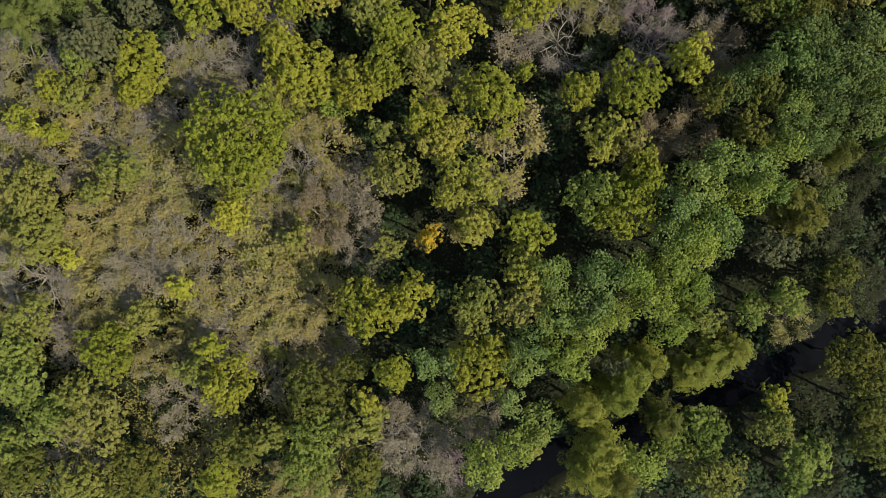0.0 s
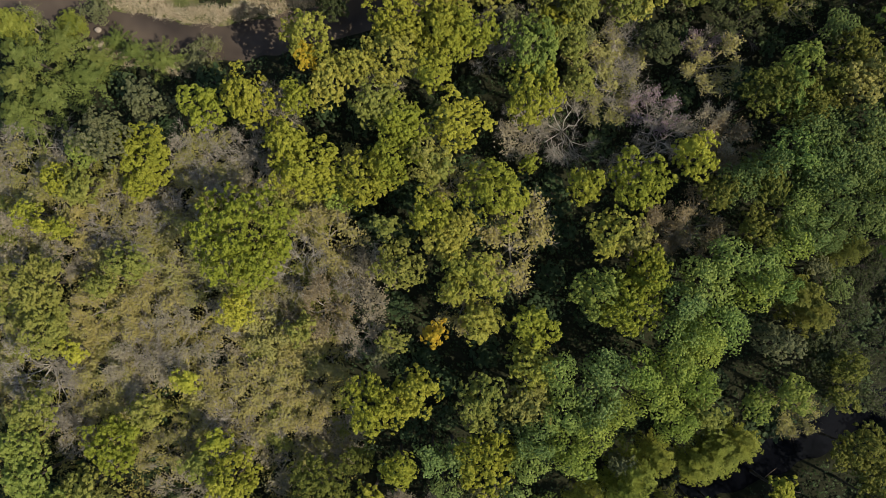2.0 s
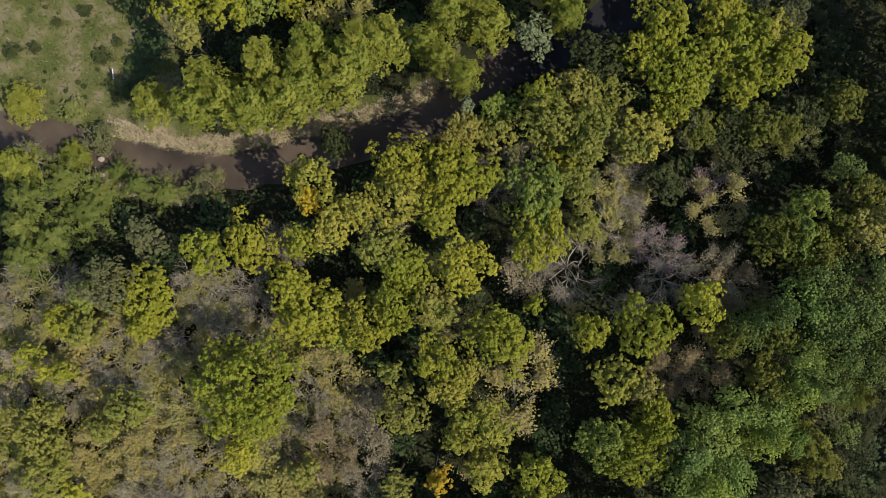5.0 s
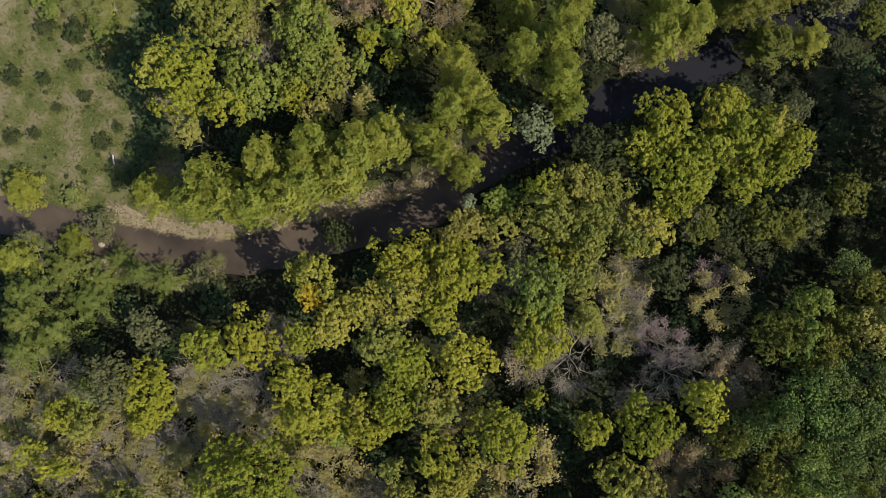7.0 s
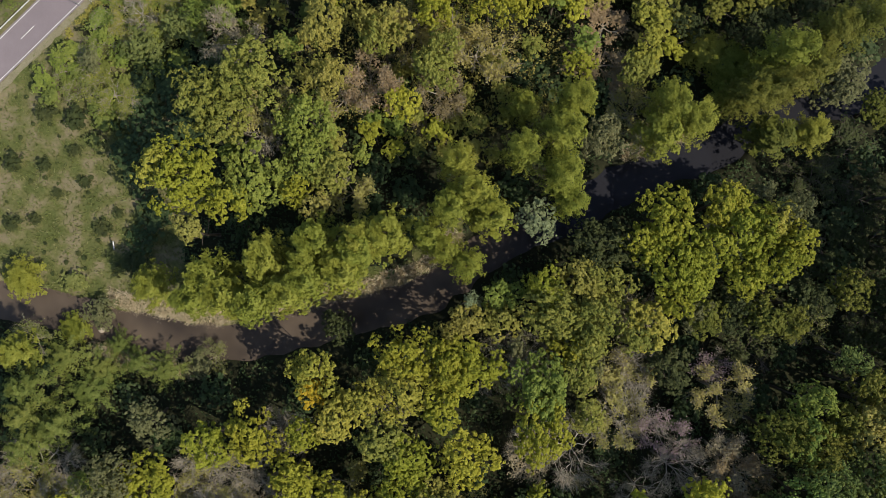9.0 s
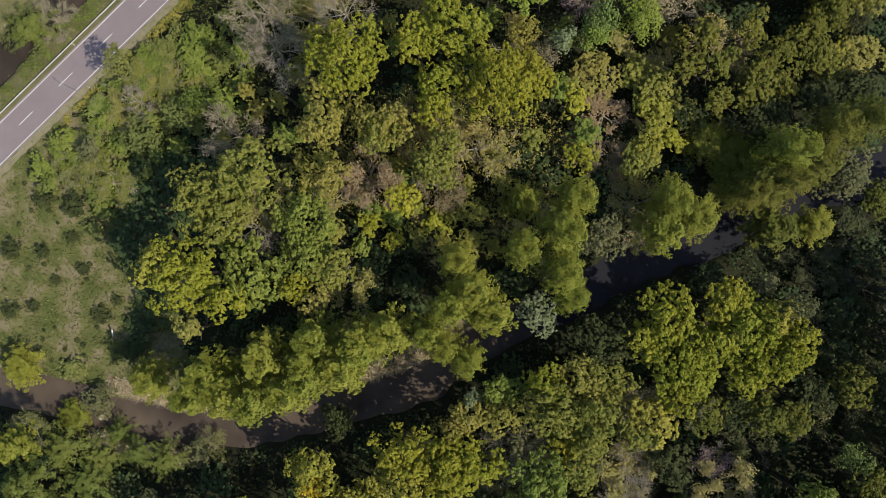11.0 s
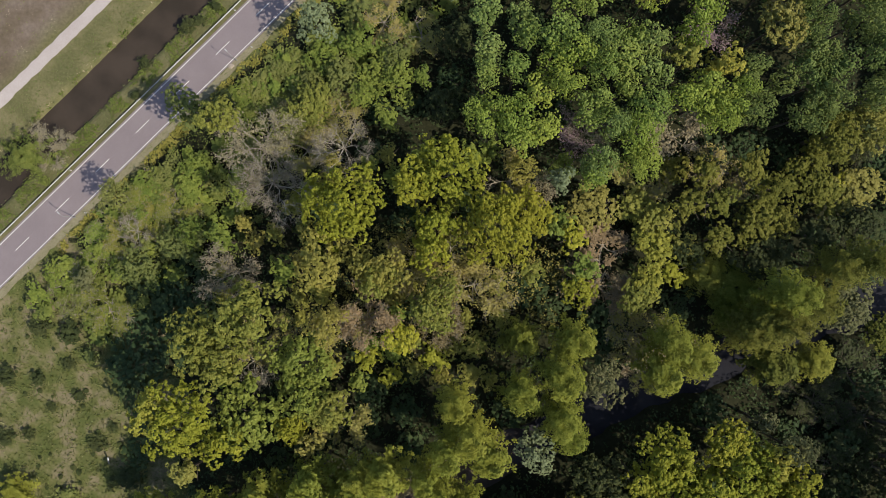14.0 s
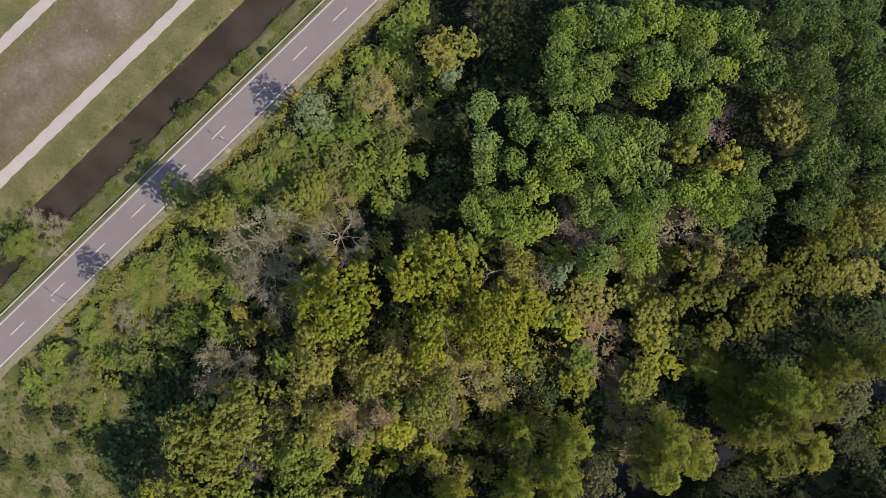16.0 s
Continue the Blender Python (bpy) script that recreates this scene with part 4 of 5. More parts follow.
plant("dl",
    (40.9, -42.3, 5.6, 19), (7.1, -42.1, 5.5, 26), (36.4, -41.2, 4.4, 19), (13.6, -38.9, 4.8, 25), (25.5, -21.5, 3.6, 25.4), (21.7, -19.3, 4.8, 25.6),
    (27.6, -16.1, 4.8, 25.6), (44.4, -15.4, 4.4, 23), (33, -12.8, 4.3, 25.7), (39.4, -9.6, 5.1, 26.2), (47.5, -7.6, 4.3, 26), (37.2, -4.2, 5.5, 26.3),
    (43.6, -3.1, 5.5, 26.4), (48.1, -1, 4.8, 25.9), (46.9, 2.3, 5.1, 26.3), (57.5, 9.8, 4.8, 26.6), (65.1, 19.5, 4.8, 26.3), (-22.3, 28.2, 3.3, 18),
    (27.1, 143.3, 3.5, 20.7), (36.6, 145.8, 4.5, 21.7),
)
plant("dl",
    (13.7, 150, 3.8, 23.5), (35.8, 151.5, 4.9, 24.3), (17.9, 151.6, 3.8, 24), (7.3, 154.2, 4.7, 24.1), (50.9, 154.6, 4.4, 23.6), (12.6, 154.8, 4.9, 24),
    (43.2, 156.8, 3.8, 24.3), (48.6, 157.8, 5.3, 23.7), (17.8, 158.9, 3.8, 25.6), (54.1, 160, 3, 23.1), (22, 160.9, 3.4, 25.8), (23, 165.1, 4, 26),
    (18.8, 165.1, 3.8, 26), (45.3, 168.4, 4.4, 24.4), (47.1, 174.5, 3.8, 26), (37.6, 176.5, 4.4, 26.6), (50.2, 179.6, 3.8, 26.3), (33.3, 186.9, 4.4, 27.4),
    (46.5, 187, 5.2, 26.5), (37.4, 188.9, 5.7, 27.7),
)
plant("dl",
    (23.1, 189.4, 4.4, 26),
)
plant("dd",
    (77, 10.8, 3.8, 18), (70.5, 19.5, 4.3, 26.3), (79.2, 24.8, 5.4, 26.2), (73.2, 27, 4.8, 26.4), (54.7, 30.7, 4.8, 26), (58.8, 31.8, 5.5, 26.3),
    (70.3, 32.3, 6, 26.8), (69.2, 32.8, 6, 27), (80.1, 33.4, 4.8, 26.5), (77.9, 33.9, 6, 26.5), (70.3, 39.2, 5, 27), (76.8, 40.2, 6, 26.6),
    (76.4, 62.5, 3.7, 20), (66.9, 154.6, 4.7, 22.5), (58.5, 156.3, 4.5, 22.3), (71.1, 156.8, 4.3, 22.5), (81.4, 158.8, 4.4, 23.1), (62.6, 160, 3.4, 22.7),
    (69.8, 161, 3.4, 23.2), (57.9, 162.7, 3.6, 22.7),
)
plant("dd",
    (66.5, 163, 3.8, 23.8), (72.7, 164.1, 3.8, 24), (69.4, 166.1, 4.2, 24.5), (80.1, 166.2, 5.3, 23.9), (68.3, 171.4, 4.4, 24.8), (78, 172.5, 4.4, 24),
    (67.3, 176.7, 4.4, 24.8), (60.2, 177.8, 3.8, 24.3), (77, 179.9, 5.3, 24.2), (81.2, 179.9, 4.9, 24.1), (59, 182, 4.2, 24.6), (66, 182.3, 4.4, 25.7),
    (71.5, 184.5, 4.4, 25.1), (77.1, 186.8, 4.4, 24.2), (68.1, 188, 5.2, 25.9), (62.9, 189.2, 4.4, 25.7), (74.7, 189.3, 4.4, 24.8),
)
plant("dg",
    (19.8, -34.7, 5.3, 18), (15.8, -22.6, 4.8, 25), (21.1, -12.8, 5.1, 26), (21.6, -4.2, 4.8, 26), (41.5, 2.3, 5, 26.5), (52.3, 5.5, 5.5, 26),
    (48.9, 11.9, 5.5, 26.8), (61.9, 11.9, 4.3, 26.3), (59.6, 15.1, 5.4, 26.7), (53.1, 17.2, 5.4, 27), (66, 26.9, 4.8, 27), (63.9, 37.1, 5.5, 27),
    (26.2, 155.7, 4.8, 25), (36.8, 155.7, 4.9, 24.6), (33.5, 159.9, 3.4, 25.4), (6.3, 162, 3.2, 24), (28.3, 163, 4.4, 25.7), (12.6, 163.2, 3.4, 24.6),
    (32.5, 165.2, 4.2, 25.2), (20.4, 169.3, 4.2, 26),
)
plant("dg",
    (13.7, 169.4, 3.4, 24.5), (33.7, 170, 3.4, 24.9), (28.3, 175.6, 3.8, 26.1), (22, 175.7, 4.4, 26), (20.5, 179.9, 3.4, 25.8), (28.2, 180.7, 4.4, 26.8),
    (38.5, 181.6, 5.2, 27.3), (55.9, 183.7, 3.8, 24.5), (21, 184.2, 4.8, 25.6), (53.7, 187.3, 4.8, 25),
)
plant("bg",
    (-1.5, -28.5, 4.4, 22), (13.1, -28, 3.9, 25), (-3.2, -21.9, 3.5, 22), (0.7, -21.8, 3.9, 22.6), (16.9, -17.2, 4.4, 25.3), (28.7, -10.7, 5.6, 25.8),
    (29.7, -4.2, 5.5, 26), (43.5, 7.6, 5, 27), (68.2, 22.6, 4.8, 26.8), (28, 145.9, 4.5, 21.6), (30.4, 153.6, 4.4, 24.9), (38.9, 162, 3.8, 24.9),
    (6.3, 167, 3.9, 24), (38, 167.4, 4.2, 24.1), (27.2, 169.3, 4.4, 25.8), (6.1, 172.9, 3.5, 24), (13.2, 173.9, 3.5, 24), (45.8, 180.6, 4.8, 27),
    (28.2, 188.1, 4.8, 26.8),
)
plant("og",
    (15.3, -4.2, 4.8, 24.3), (7.2, 4.5, 5, 23), (0.7, 11.5, 3.9, 24), (7.2, 12.6, 4.8, 24), (3.4, 15.3, 4.4, 24), (-1, 18.6, 4.4, 24),
    (1.7, 21.9, 3.9, 24), (30.5, 22.3, 4.9, 24.6), (-22.9, 51.6, 5.1, 21.6), (-17.4, 53.8, 4, 21.1), (-9.7, 57, 6, 22), (-26.7, 60.4, 5.3, 22),
    (37.9, 69.3, 5.1, 20), (61.5, 88.2, 4.3, 22), (-54.9, 99.1, 4.7, 26), (39.6, 123.8, 4.1, 11.8), (40.7, 129.4, 4.8, 12), (51.2, 164.7, 3.4, 24),
)
plant("or",
    (-3.2, 2.8, 2.8, 23), (-27.8, 56.5, 3.1, 22),
)
plant("ob",
    (-67.4, -33.1, 6.6, 20.7), (15.9, -10.8, 4.8, 24), (35.3, 20.7, 3.9, 24.8), (78, 48.9, 5, 24), (82.3, 52.2, 4.3, 24), (-50.3, 86.9, 3.2, 24),
    (-25.6, 92, 2.9, 20.4), (46.9, 130.5, 2.9, 12), (28.9, 138, 5.3, 8), (82.6, 141, 5.3, 9), (81.1, 152.8, 5.5, 18), (61.2, 171, 5, 24),
)
plant("gr",
    (68.8, -45.7, 4, 19), (-26.5, -42.6, 5.6, 20.2), (71, -41.2, 5.1, 19), (51.2, -39.2, 5.2, 18), (45.5, -38, 4, 18.5), (-85.3, -37.8, 4.5, 19.1),
    (-25.4, -36.5, 5.5, 20.5), (54.8, -34.7, 3.6, 18), (50.1, -33.6, 3.4, 18), (-77, -33.2, 5.6, 20.2), (-81.4, -26.3, 5.1, 21.8), (-83.3, -19.8, 4.6, 21.1),
    (60.1, -13.2, 4, 20), (67, -10.8, 4.4, 24), (27.6, 9.8, 5.4, 25.7), (-72, 38.6, 4, 20), (66.1, 49, 5, 24), (67.2, 54.4, 3.9, 24),
    (16.6, 55.8, 6.6, 22.2), (8.6, 74.3, 4.5, 16),
)
plant("gr",
    (-40, 97.7, 6.6, 20), (-27.8, 102.5, 5.5, 20.7), (-28.6, 109.4, 5.7, 22), (27, 124.9, 3.4, 12.4), (20.8, 134, 3.4, 12.5), (22.6, 146, 3, 12.4),
)
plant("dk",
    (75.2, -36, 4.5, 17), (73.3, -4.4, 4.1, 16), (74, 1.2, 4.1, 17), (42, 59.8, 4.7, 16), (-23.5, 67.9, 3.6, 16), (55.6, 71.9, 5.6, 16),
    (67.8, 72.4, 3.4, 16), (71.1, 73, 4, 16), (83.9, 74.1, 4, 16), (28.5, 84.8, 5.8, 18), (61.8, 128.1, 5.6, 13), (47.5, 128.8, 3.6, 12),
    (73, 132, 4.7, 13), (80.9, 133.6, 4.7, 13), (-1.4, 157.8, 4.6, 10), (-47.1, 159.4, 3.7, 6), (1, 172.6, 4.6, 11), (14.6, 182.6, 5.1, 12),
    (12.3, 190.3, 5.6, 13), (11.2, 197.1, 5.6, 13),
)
plant("mo",
    (-82.7, -44.3, 5.1, 20), (-59.3, -44.3, 6.1, 20), (-14.9, -43.2, 5.1, 20), (-39.3, -38.8, 5.1, 20), (84.1, -38.6, 4.4, 21), (83.6, -30.8, 6.1, 21),
    (-26, -27.7, 5.8, 20), (-18.5, -23.6, 4.1, 17), (80.9, -21.9, 5.5, 22), (76.7, -10.9, 3.3, 21.7), (76.8, -4.3, 4, 21.3), (57.7, 22.7, 4.5, 26),
    (52.3, 29.2, 3.9, 26), (58.8, 31.3, 4.8, 26), (69.3, 45.7, 5.6, 24), (61.8, 47.9, 5.4, 24), (74.5, 51.3, 4.4, 22), (78.9, 56.7, 4.4, 22),
    (65.2, 68.8, 3.6, 19), (60.8, 69.4, 4.4, 19),
)
plant("mo",
    (48.3, 69.6, 4.5, 18), (77, 75.7, 4.4, 18), (86.4, 111.9, 3.9, 11), (52.7, 131, 3.1, 17.8), (60.1, 134.6, 4.7, 15), (66.2, 134.8, 3.6, 13.3),
    (47.2, 137.6, 3.1, 17.8), (51.6, 138.7, 3.1, 17.7), (75.7, 139.9, 4.8, 9), (64.4, 140.6, 4.2, 12.2), (72.3, 143.3, 5.3, 9), (49.4, 144.2, 3.5, 18.1),
    (45.1, 144.9, 3.7, 8), (57.9, 145.1, 3.5, 18.8), (74.6, 149.1, 4.8, 9), (80.3, 150.2, 4.8, 9), (74.2, 151.5, 4.3, 20),
)
plant("al",
    (28.9, -44, 6, 24), (30, -37.4, 5.4, 24), (26.8, -31.5, 5.4, 24), (33.3, -28.2, 5, 24), (50.1, -24.9, 5.6, 17), (35.5, -23.8, 5.4, 24),
    (54, -22.6, 6.1, 16), (40.2, -21.3, 4.4, 22.2), (57.6, -20.3, 5, 16), (-88, 63.5, 3.2, 16.6), (-81.2, 66.9, 4.3, 5), (-50.1, 73.8, 3.6, 23.8),
    (-38.7, 73.8, 3.6, 26.7), (-41.8, 74.9, 4.1, 27), (-32.4, 75.5, 3.8, 26.1), (-61, 76.7, 3.6, 15), (-28.1, 76.7, 3.6, 26.2), (-91, 77.6, 3.6, 5),
    (-46.3, 78.1, 4.1, 26), (-22.7, 78.9, 4.1, 25),
)
plant("al",
    (-29, 81.2, 4.5, 27), (2.9, 81.2, 4.2, 24), (-36.7, 81.3, 4.1, 26), (-18.7, 82.7, 3.8, 26.5), (-1.4, 83.4, 4.2, 24), (-17.3, 85.4, 5, 27),
    (-25.8, 86.5, 3.6, 27), (-4.6, 86.5, 2.9, 25.3), (-12.1, 86.6, 4, 26.2), (7.2, 89.8, 3.8, 24.1), (-0.3, 91.3, 5.5, 27), (22.5, 92.7, 4.6, 22),
    (3.9, 94.3, 5.3, 28), (20.9, 97.5, 5.3, 27), (0.8, 99.9, 4.5, 26), (13.5, 101.8, 4.9, 27), (40.8, 105.5, 3.9, 23), (19.7, 105.8, 5.9, 28),
    (71.9, 106.5, 4.8, 13), (46.5, 108.9, 5.4, 22),
)
plant("al",
    (22.2, 111.7, 4.9, 25.2), (41.7, 111.8, 5.4, 24), (13.1, 112.1, 4.7, 18), (56.4, 115.3, 4.9, 8), (60.5, 116.7, 5.5, 17), (62.9, 120.6, 5.8, 26),
    (57.6, 121.6, 6.9, 8), (51.9, 124, 5.8, 8),
)
plant("ae",
    (34.9, -45.8, 4.4, 24), (44, -33.2, 4.7, 20), (69.6, 5.4, 3.5, 23), (67.4, 10, 3.9, 23), (76.5, 17.7, 4.4, 22), (63.5, 105.4, 4, 16.3),
    (56.2, 112.1, 4.6, 22), (62.9, 113.2, 5.3, 26), (59.5, 113.8, 6, 22), (68.3, 118.6, 5.4, 22.7), (73.1, 126, 4.9, 24), (77.6, 126.8, 5.3, 26),
)
plant("gw",
    (4, -30.4, 3.6, 20), (32.8, -21.7, 2.8, 24), (-12.8, -2.1, 2.9, 18), (62.5, 0.1, 5, 23), (72, 14.4, 2.9, 22.4), (-66.7, 38.5, 5.1, 27),
    (-64.9, 41.7, 3.5, 24.5), (-61.9, 49.5, 5.3, 13), (-53.9, 59.5, 3.6, 6), (28.2, 60.1, 2.5, 18), (12.6, 64.7, 2.8, 18), (21.5, 67.4, 3.1, 18),
    (-75.1, 70.4, 4.3, 5.8), (47.2, 70.9, 4, 18), (65.5, 90.5, 3.7, 23), (60.7, 94.9, 2.9, 16), (27.6, 104.7, 4.9, 25), (77.9, 116.6, 5.3, 11),
    (79.2, 117.8, 5.6, 14), (-75.6, 123.4, 3, 8),
)
plant("pk",
    (0.7, -44.8, 3.1, 18), (41.1, 46, 4.6, 20), (51.6, 60.4, 2.4, 20), (26.5, 151.6, 3.2, 23), (51.8, 172.9, 3.4, 22),
)
plant("fe",
    (-84.3, 44.7, 5.6, 20), (-79.9, 48.8, 6.2, 17), (-84.7, 52, 5.6, 19.1), (-76.4, 54, 5.9, 8.2), (-84.3, 56.9, 5.1, 20), (-74, 57.9, 5.5, 5),
    (-60.5, 58.3, 4.8, 6), (-66.1, 60.1, 3.8, 6.9), (-81.2, 61.2, 6.5, 8), (-70.9, 63.3, 4.1, 5.2),
)
plant("gt",
    (-51.5, 60.7, 3.3, 6), (-87.6, 65.3, 3.7, 12.3), (71, 68.5, 4, 17), (37.4, 103.3, 2.8, 23.7), (-79.7, 121.3, 5, 5),
)
plant("pw",
    (4.3, 71.9, 2.5, 12), (2.8, 73.2, 1.9, 24), (16.4, 90.1, 4.7, 17.2), (20.6, 141.9, 3.1, 20), (-26, 175, 4.4, 18), (1, 182.3, 3.4, 14),
)
plant("py",
    (-3.1, 35.1, 5, 21.6), (0.3, 67.2, 4, 20), (27.3, 70.9, 5.1, 18), (2.4, 71, 4.4, 19), (24.1, 77.6, 5.5, 18), (-24.3, 115.6, 4.4, 28),
    (-10.8, 125.2, 4.9, 26), (-17.1, 126.2, 4.4, 26.7), (-25.3, 128, 6.3, 28), (13.2, 144.6, 3.5, 17), (-1.2, 186.4, 4.7, 16),
)
plant("sg",
    (-80.3, 76.5, 1.9, 3),
)
plant("tg",
    (-68, 140.9, 3.6, 13), (-53.4, 157.8, 5, 13),
)
plant("fo",
    (-71.8, 116.4, 4.7, 7), (-67.6, 131.8, 4.7, 5.5), (-64, 137.7, 5, 5.5), (-59.2, 137.7, 5, 5.5),
)
plant("fg",
    (-74.4, 131, 4.3, 3.5), (-71.8, 133.8, 3.3, 3.5),
)
plant("wg",
    (-87.4, 119.9, 3.3, 3.5), (-83, 123.7, 3.6, 3.5), (-80.9, 126.1, 3.3, 3.5), (-53.8, 132.9, 3.7, 8), (-41.3, 139, 2.6, 20), (-64.6, 140.9, 4.1, 3.5),
    (-63.7, 141.7, 4.1, 3.5), (-53.9, 141.8, 3.3, 5.5), (-53.9, 145.9, 4.1, 5.5), (-12.9, 155.6, 3.4, 9.2), (-44.2, 158.4, 3.9, 3), (-44.6, 161.1, 3.5, 3),
    (-17.5, 161.4, 3.8, 8.4), (-10.5, 163.6, 4.8, 10), (-5.9, 164.7, 2.7, 9.6), (-15.3, 166.1, 4.9, 8), (-26, 169.9, 4.5, 5.5), (-18.7, 171.9, 4.5, 8),
    (-23.4, 182.6, 2.8, 3.5), (-16.8, 186.7, 4.4, 3.5),
)
plant("wg",
    (-11.9, 187.5, 3.9, 5.5), (-10, 192.9, 4.6, 3.5), (-6.9, 196.3, 4.4, 3.5),
)
plant("wo",
    (-64.4, 125.7, 4.9, 8), (-55.6, 130.9, 5.2, 8), (-61, 143.9, 3.5, 3.5), (-59.5, 145.9, 4, 3.5), (-33.7, 154.5, 4.5, 9), (-35.9, 160.7, 4.6, 2.9),
    (-29.6, 162.9, 3.9, 5.5), (-40.7, 163.2, 4.6, 3), (-22.2, 165, 4.9, 8), (-34.6, 167.8, 3.9, 3.5), (-35.5, 168.5, 4.4, 2.5), (-11.7, 169.5, 4.5, 8.7),
    (-17.8, 179.3, 4.5, 5.5), (-8.4, 183.9, 3.9, 5.5),
)
# low dark bushes that deepen the big trees' shadow on the clearing
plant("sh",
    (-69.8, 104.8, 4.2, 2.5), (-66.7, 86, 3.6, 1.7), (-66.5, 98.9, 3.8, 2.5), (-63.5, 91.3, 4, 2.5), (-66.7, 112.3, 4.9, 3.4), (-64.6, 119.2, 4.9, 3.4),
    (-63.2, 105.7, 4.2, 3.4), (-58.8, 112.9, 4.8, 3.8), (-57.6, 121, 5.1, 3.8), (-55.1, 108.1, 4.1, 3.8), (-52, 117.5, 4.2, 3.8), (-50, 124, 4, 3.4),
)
plant("sc",
    (-67.9, 134.2, 1.5, 4.8), (-62.3, 130.5, 2.4, 3.1), (-44.5, 132.3, 1.5, 4.1), (-43.9, 135, 1.1, 4.1), (-42.6, 130.4, 1.1, 3.8),
    (-31.1, 133.8, 2.2, 5.4), (-29.6, 130.9, 1.8, 5), (-28.8, 128.1, 1.6, 3.2), (-28.3, 128.4, 1.9, 5.1), (-68.1, 136.8, 1.8, 4.6),
    (-67.1, 135.7, 1.7, 4.2), (-64.6, 135.8, 1.7, 3.7), (-61.8, 145.9, 1.5, 4.6), (-61.5, 141, 1.5, 4), (-61, 143.2, 1.7, 4.9),
    (-59.4, 145.2, 1.3, 4.8), (-57, 145.5, 2, 3.6), (-51.6, 137.6, 1.6, 4.9), (-48.9, 141.1, 2, 5.4), (-48.5, 159.5, 1, 4.9),
)
plant("sc",
    (-48.4, 157.3, 1.4, 4.6), (-46.4, 162.3, 1.1, 3.5), (-40.9, 162.1, 1.1, 3.2), (-30.2, 156.7, 1.6, 3.6), (-38.6, 167.5, 1.1, 3.4),
    (-28.3, 172.8, 2.1, 3.8), (-25.7, 167.3, 1.5, 3.5),
)
plant("sy",
    (-76.3, 129.7, 1.3, 3.5), (-72.2, 132.4, 1.2, 5.2), (-70.5, 127.7, 1.4, 3.5), (-70.2, 128, 1.8, 4.7), (-63.2, 129.4, 2, 4.2),
    (-50.5, 134.2, 2.2, 5.4), (-71.2, 137, 1.8, 4.4), (-66.8, 138.6, 1.8, 3.8), (-66.3, 136.2, 1.8, 3.3), (-55.7, 149.9, 1.7, 3.1),
    (-52.4, 140.2, 2.5, 4.8), (-43.7, 164.7, 1.5, 3.2), (-41, 164.2, 0.9, 4.1), (-39.4, 162.1, 1.1, 5), (-24.9, 156.4, 1.6, 4.4),
    (-21.4, 164.9, 1.7, 4.2), (-36.2, 170.4, 1.3, 3.5), (-34.6, 169.8, 1, 4.3), (-21.9, 165.7, 1.6, 4),
)
plant("sg",
    (-81.2, 77.1, 2.4, 3), (-60.3, 131.2, 2.6, 4.5), (-56.1, 130.4, 2, 5), (-66.7, 142, 1.8, 4.9), (-56.4, 140.8, 1.6, 5), (-40.6, 135.9, 1.2, 5.1),
    (-27.9, 163.6, 2.1, 3.8), (-27.8, 160.2, 2.1, 5.2), (-39.3, 165.7, 0.9, 4.1),
)
plant("sb",
    (-94.5, 102.6, 2.4, 3), (-94.5, 89.3, 2.2, 3), (-90, 90.3, 1.6, 2), (-88, 102, 1.8, 2.5), (-85.3, 96, 1.2, 1.5), (-79.2, 98.4, 1.4, 1.6),
    (-75.3, 88, 2.2, 2.5), (-71.9, 91.7, 1.2, 1.5), (-68.5, 81.3, 2.9, 3), (-86.9, 112.7, 2.4, 4), (-81.5, 105.1, 1.6, 2), (-80.9, 112, 2.9, 4),
    (-67.2, 162.4, 1.2, 2), (-65.6, 169.5, 1.5, 3), (-55.8, 177, 1.9, 3), (-53.6, 178.3, 1.2, 2), (-49.9, 181.3, 1.2, 2.4), (-44.6, 185.1, 0.8, 2),
    (-39.1, 189.8, 0.7, 1.5),
)
plant("fe",
    (-88.8, 148.9, 6.4, 8),
)
plant("gy",
    (-83.9, 151.1, 4.2, 6),
)


# unseen tree belts added beyond the edges cast shade; lower trees fill the wood
def plant_shade_belt(x0, x1, y0, y1, gap, kinds, radius, height):
    for gx in np.arange(x0, x1, gap):
        for gy in np.arange(y0, y1, gap):
            a, b = gx + random.uniform(-0.25, 0.25) * gap, gy + random.uniform(-0.25, 0.25) * gap
            if nearest(a, b, RIVER)[0] > RIVER_HALF + 3 and nearest(a, b, POND)[0] > POND_HALF + 3 and across(a, b) < 146:
                plant(random.choice(kinds), (round(a, 1), round(b, 1), random.uniform(*radius), random.uniform(*height)))


plant_shade_belt(101, 113, -62, 215, 10.0, ("be", "bd"), (4.5, 5.5), (16, 20))
# tall out-of-view trees added to darken the open eastern gap
plant_shade_belt(88, 100, 22, 98, 8.0, ("be", "bd"), (5.0, 6.0), (26, 30))
plant_shade_belt(-100, 98, -70, -60, 10.0, ("be", "bd"), (4.5, 5.5), (18, 22))


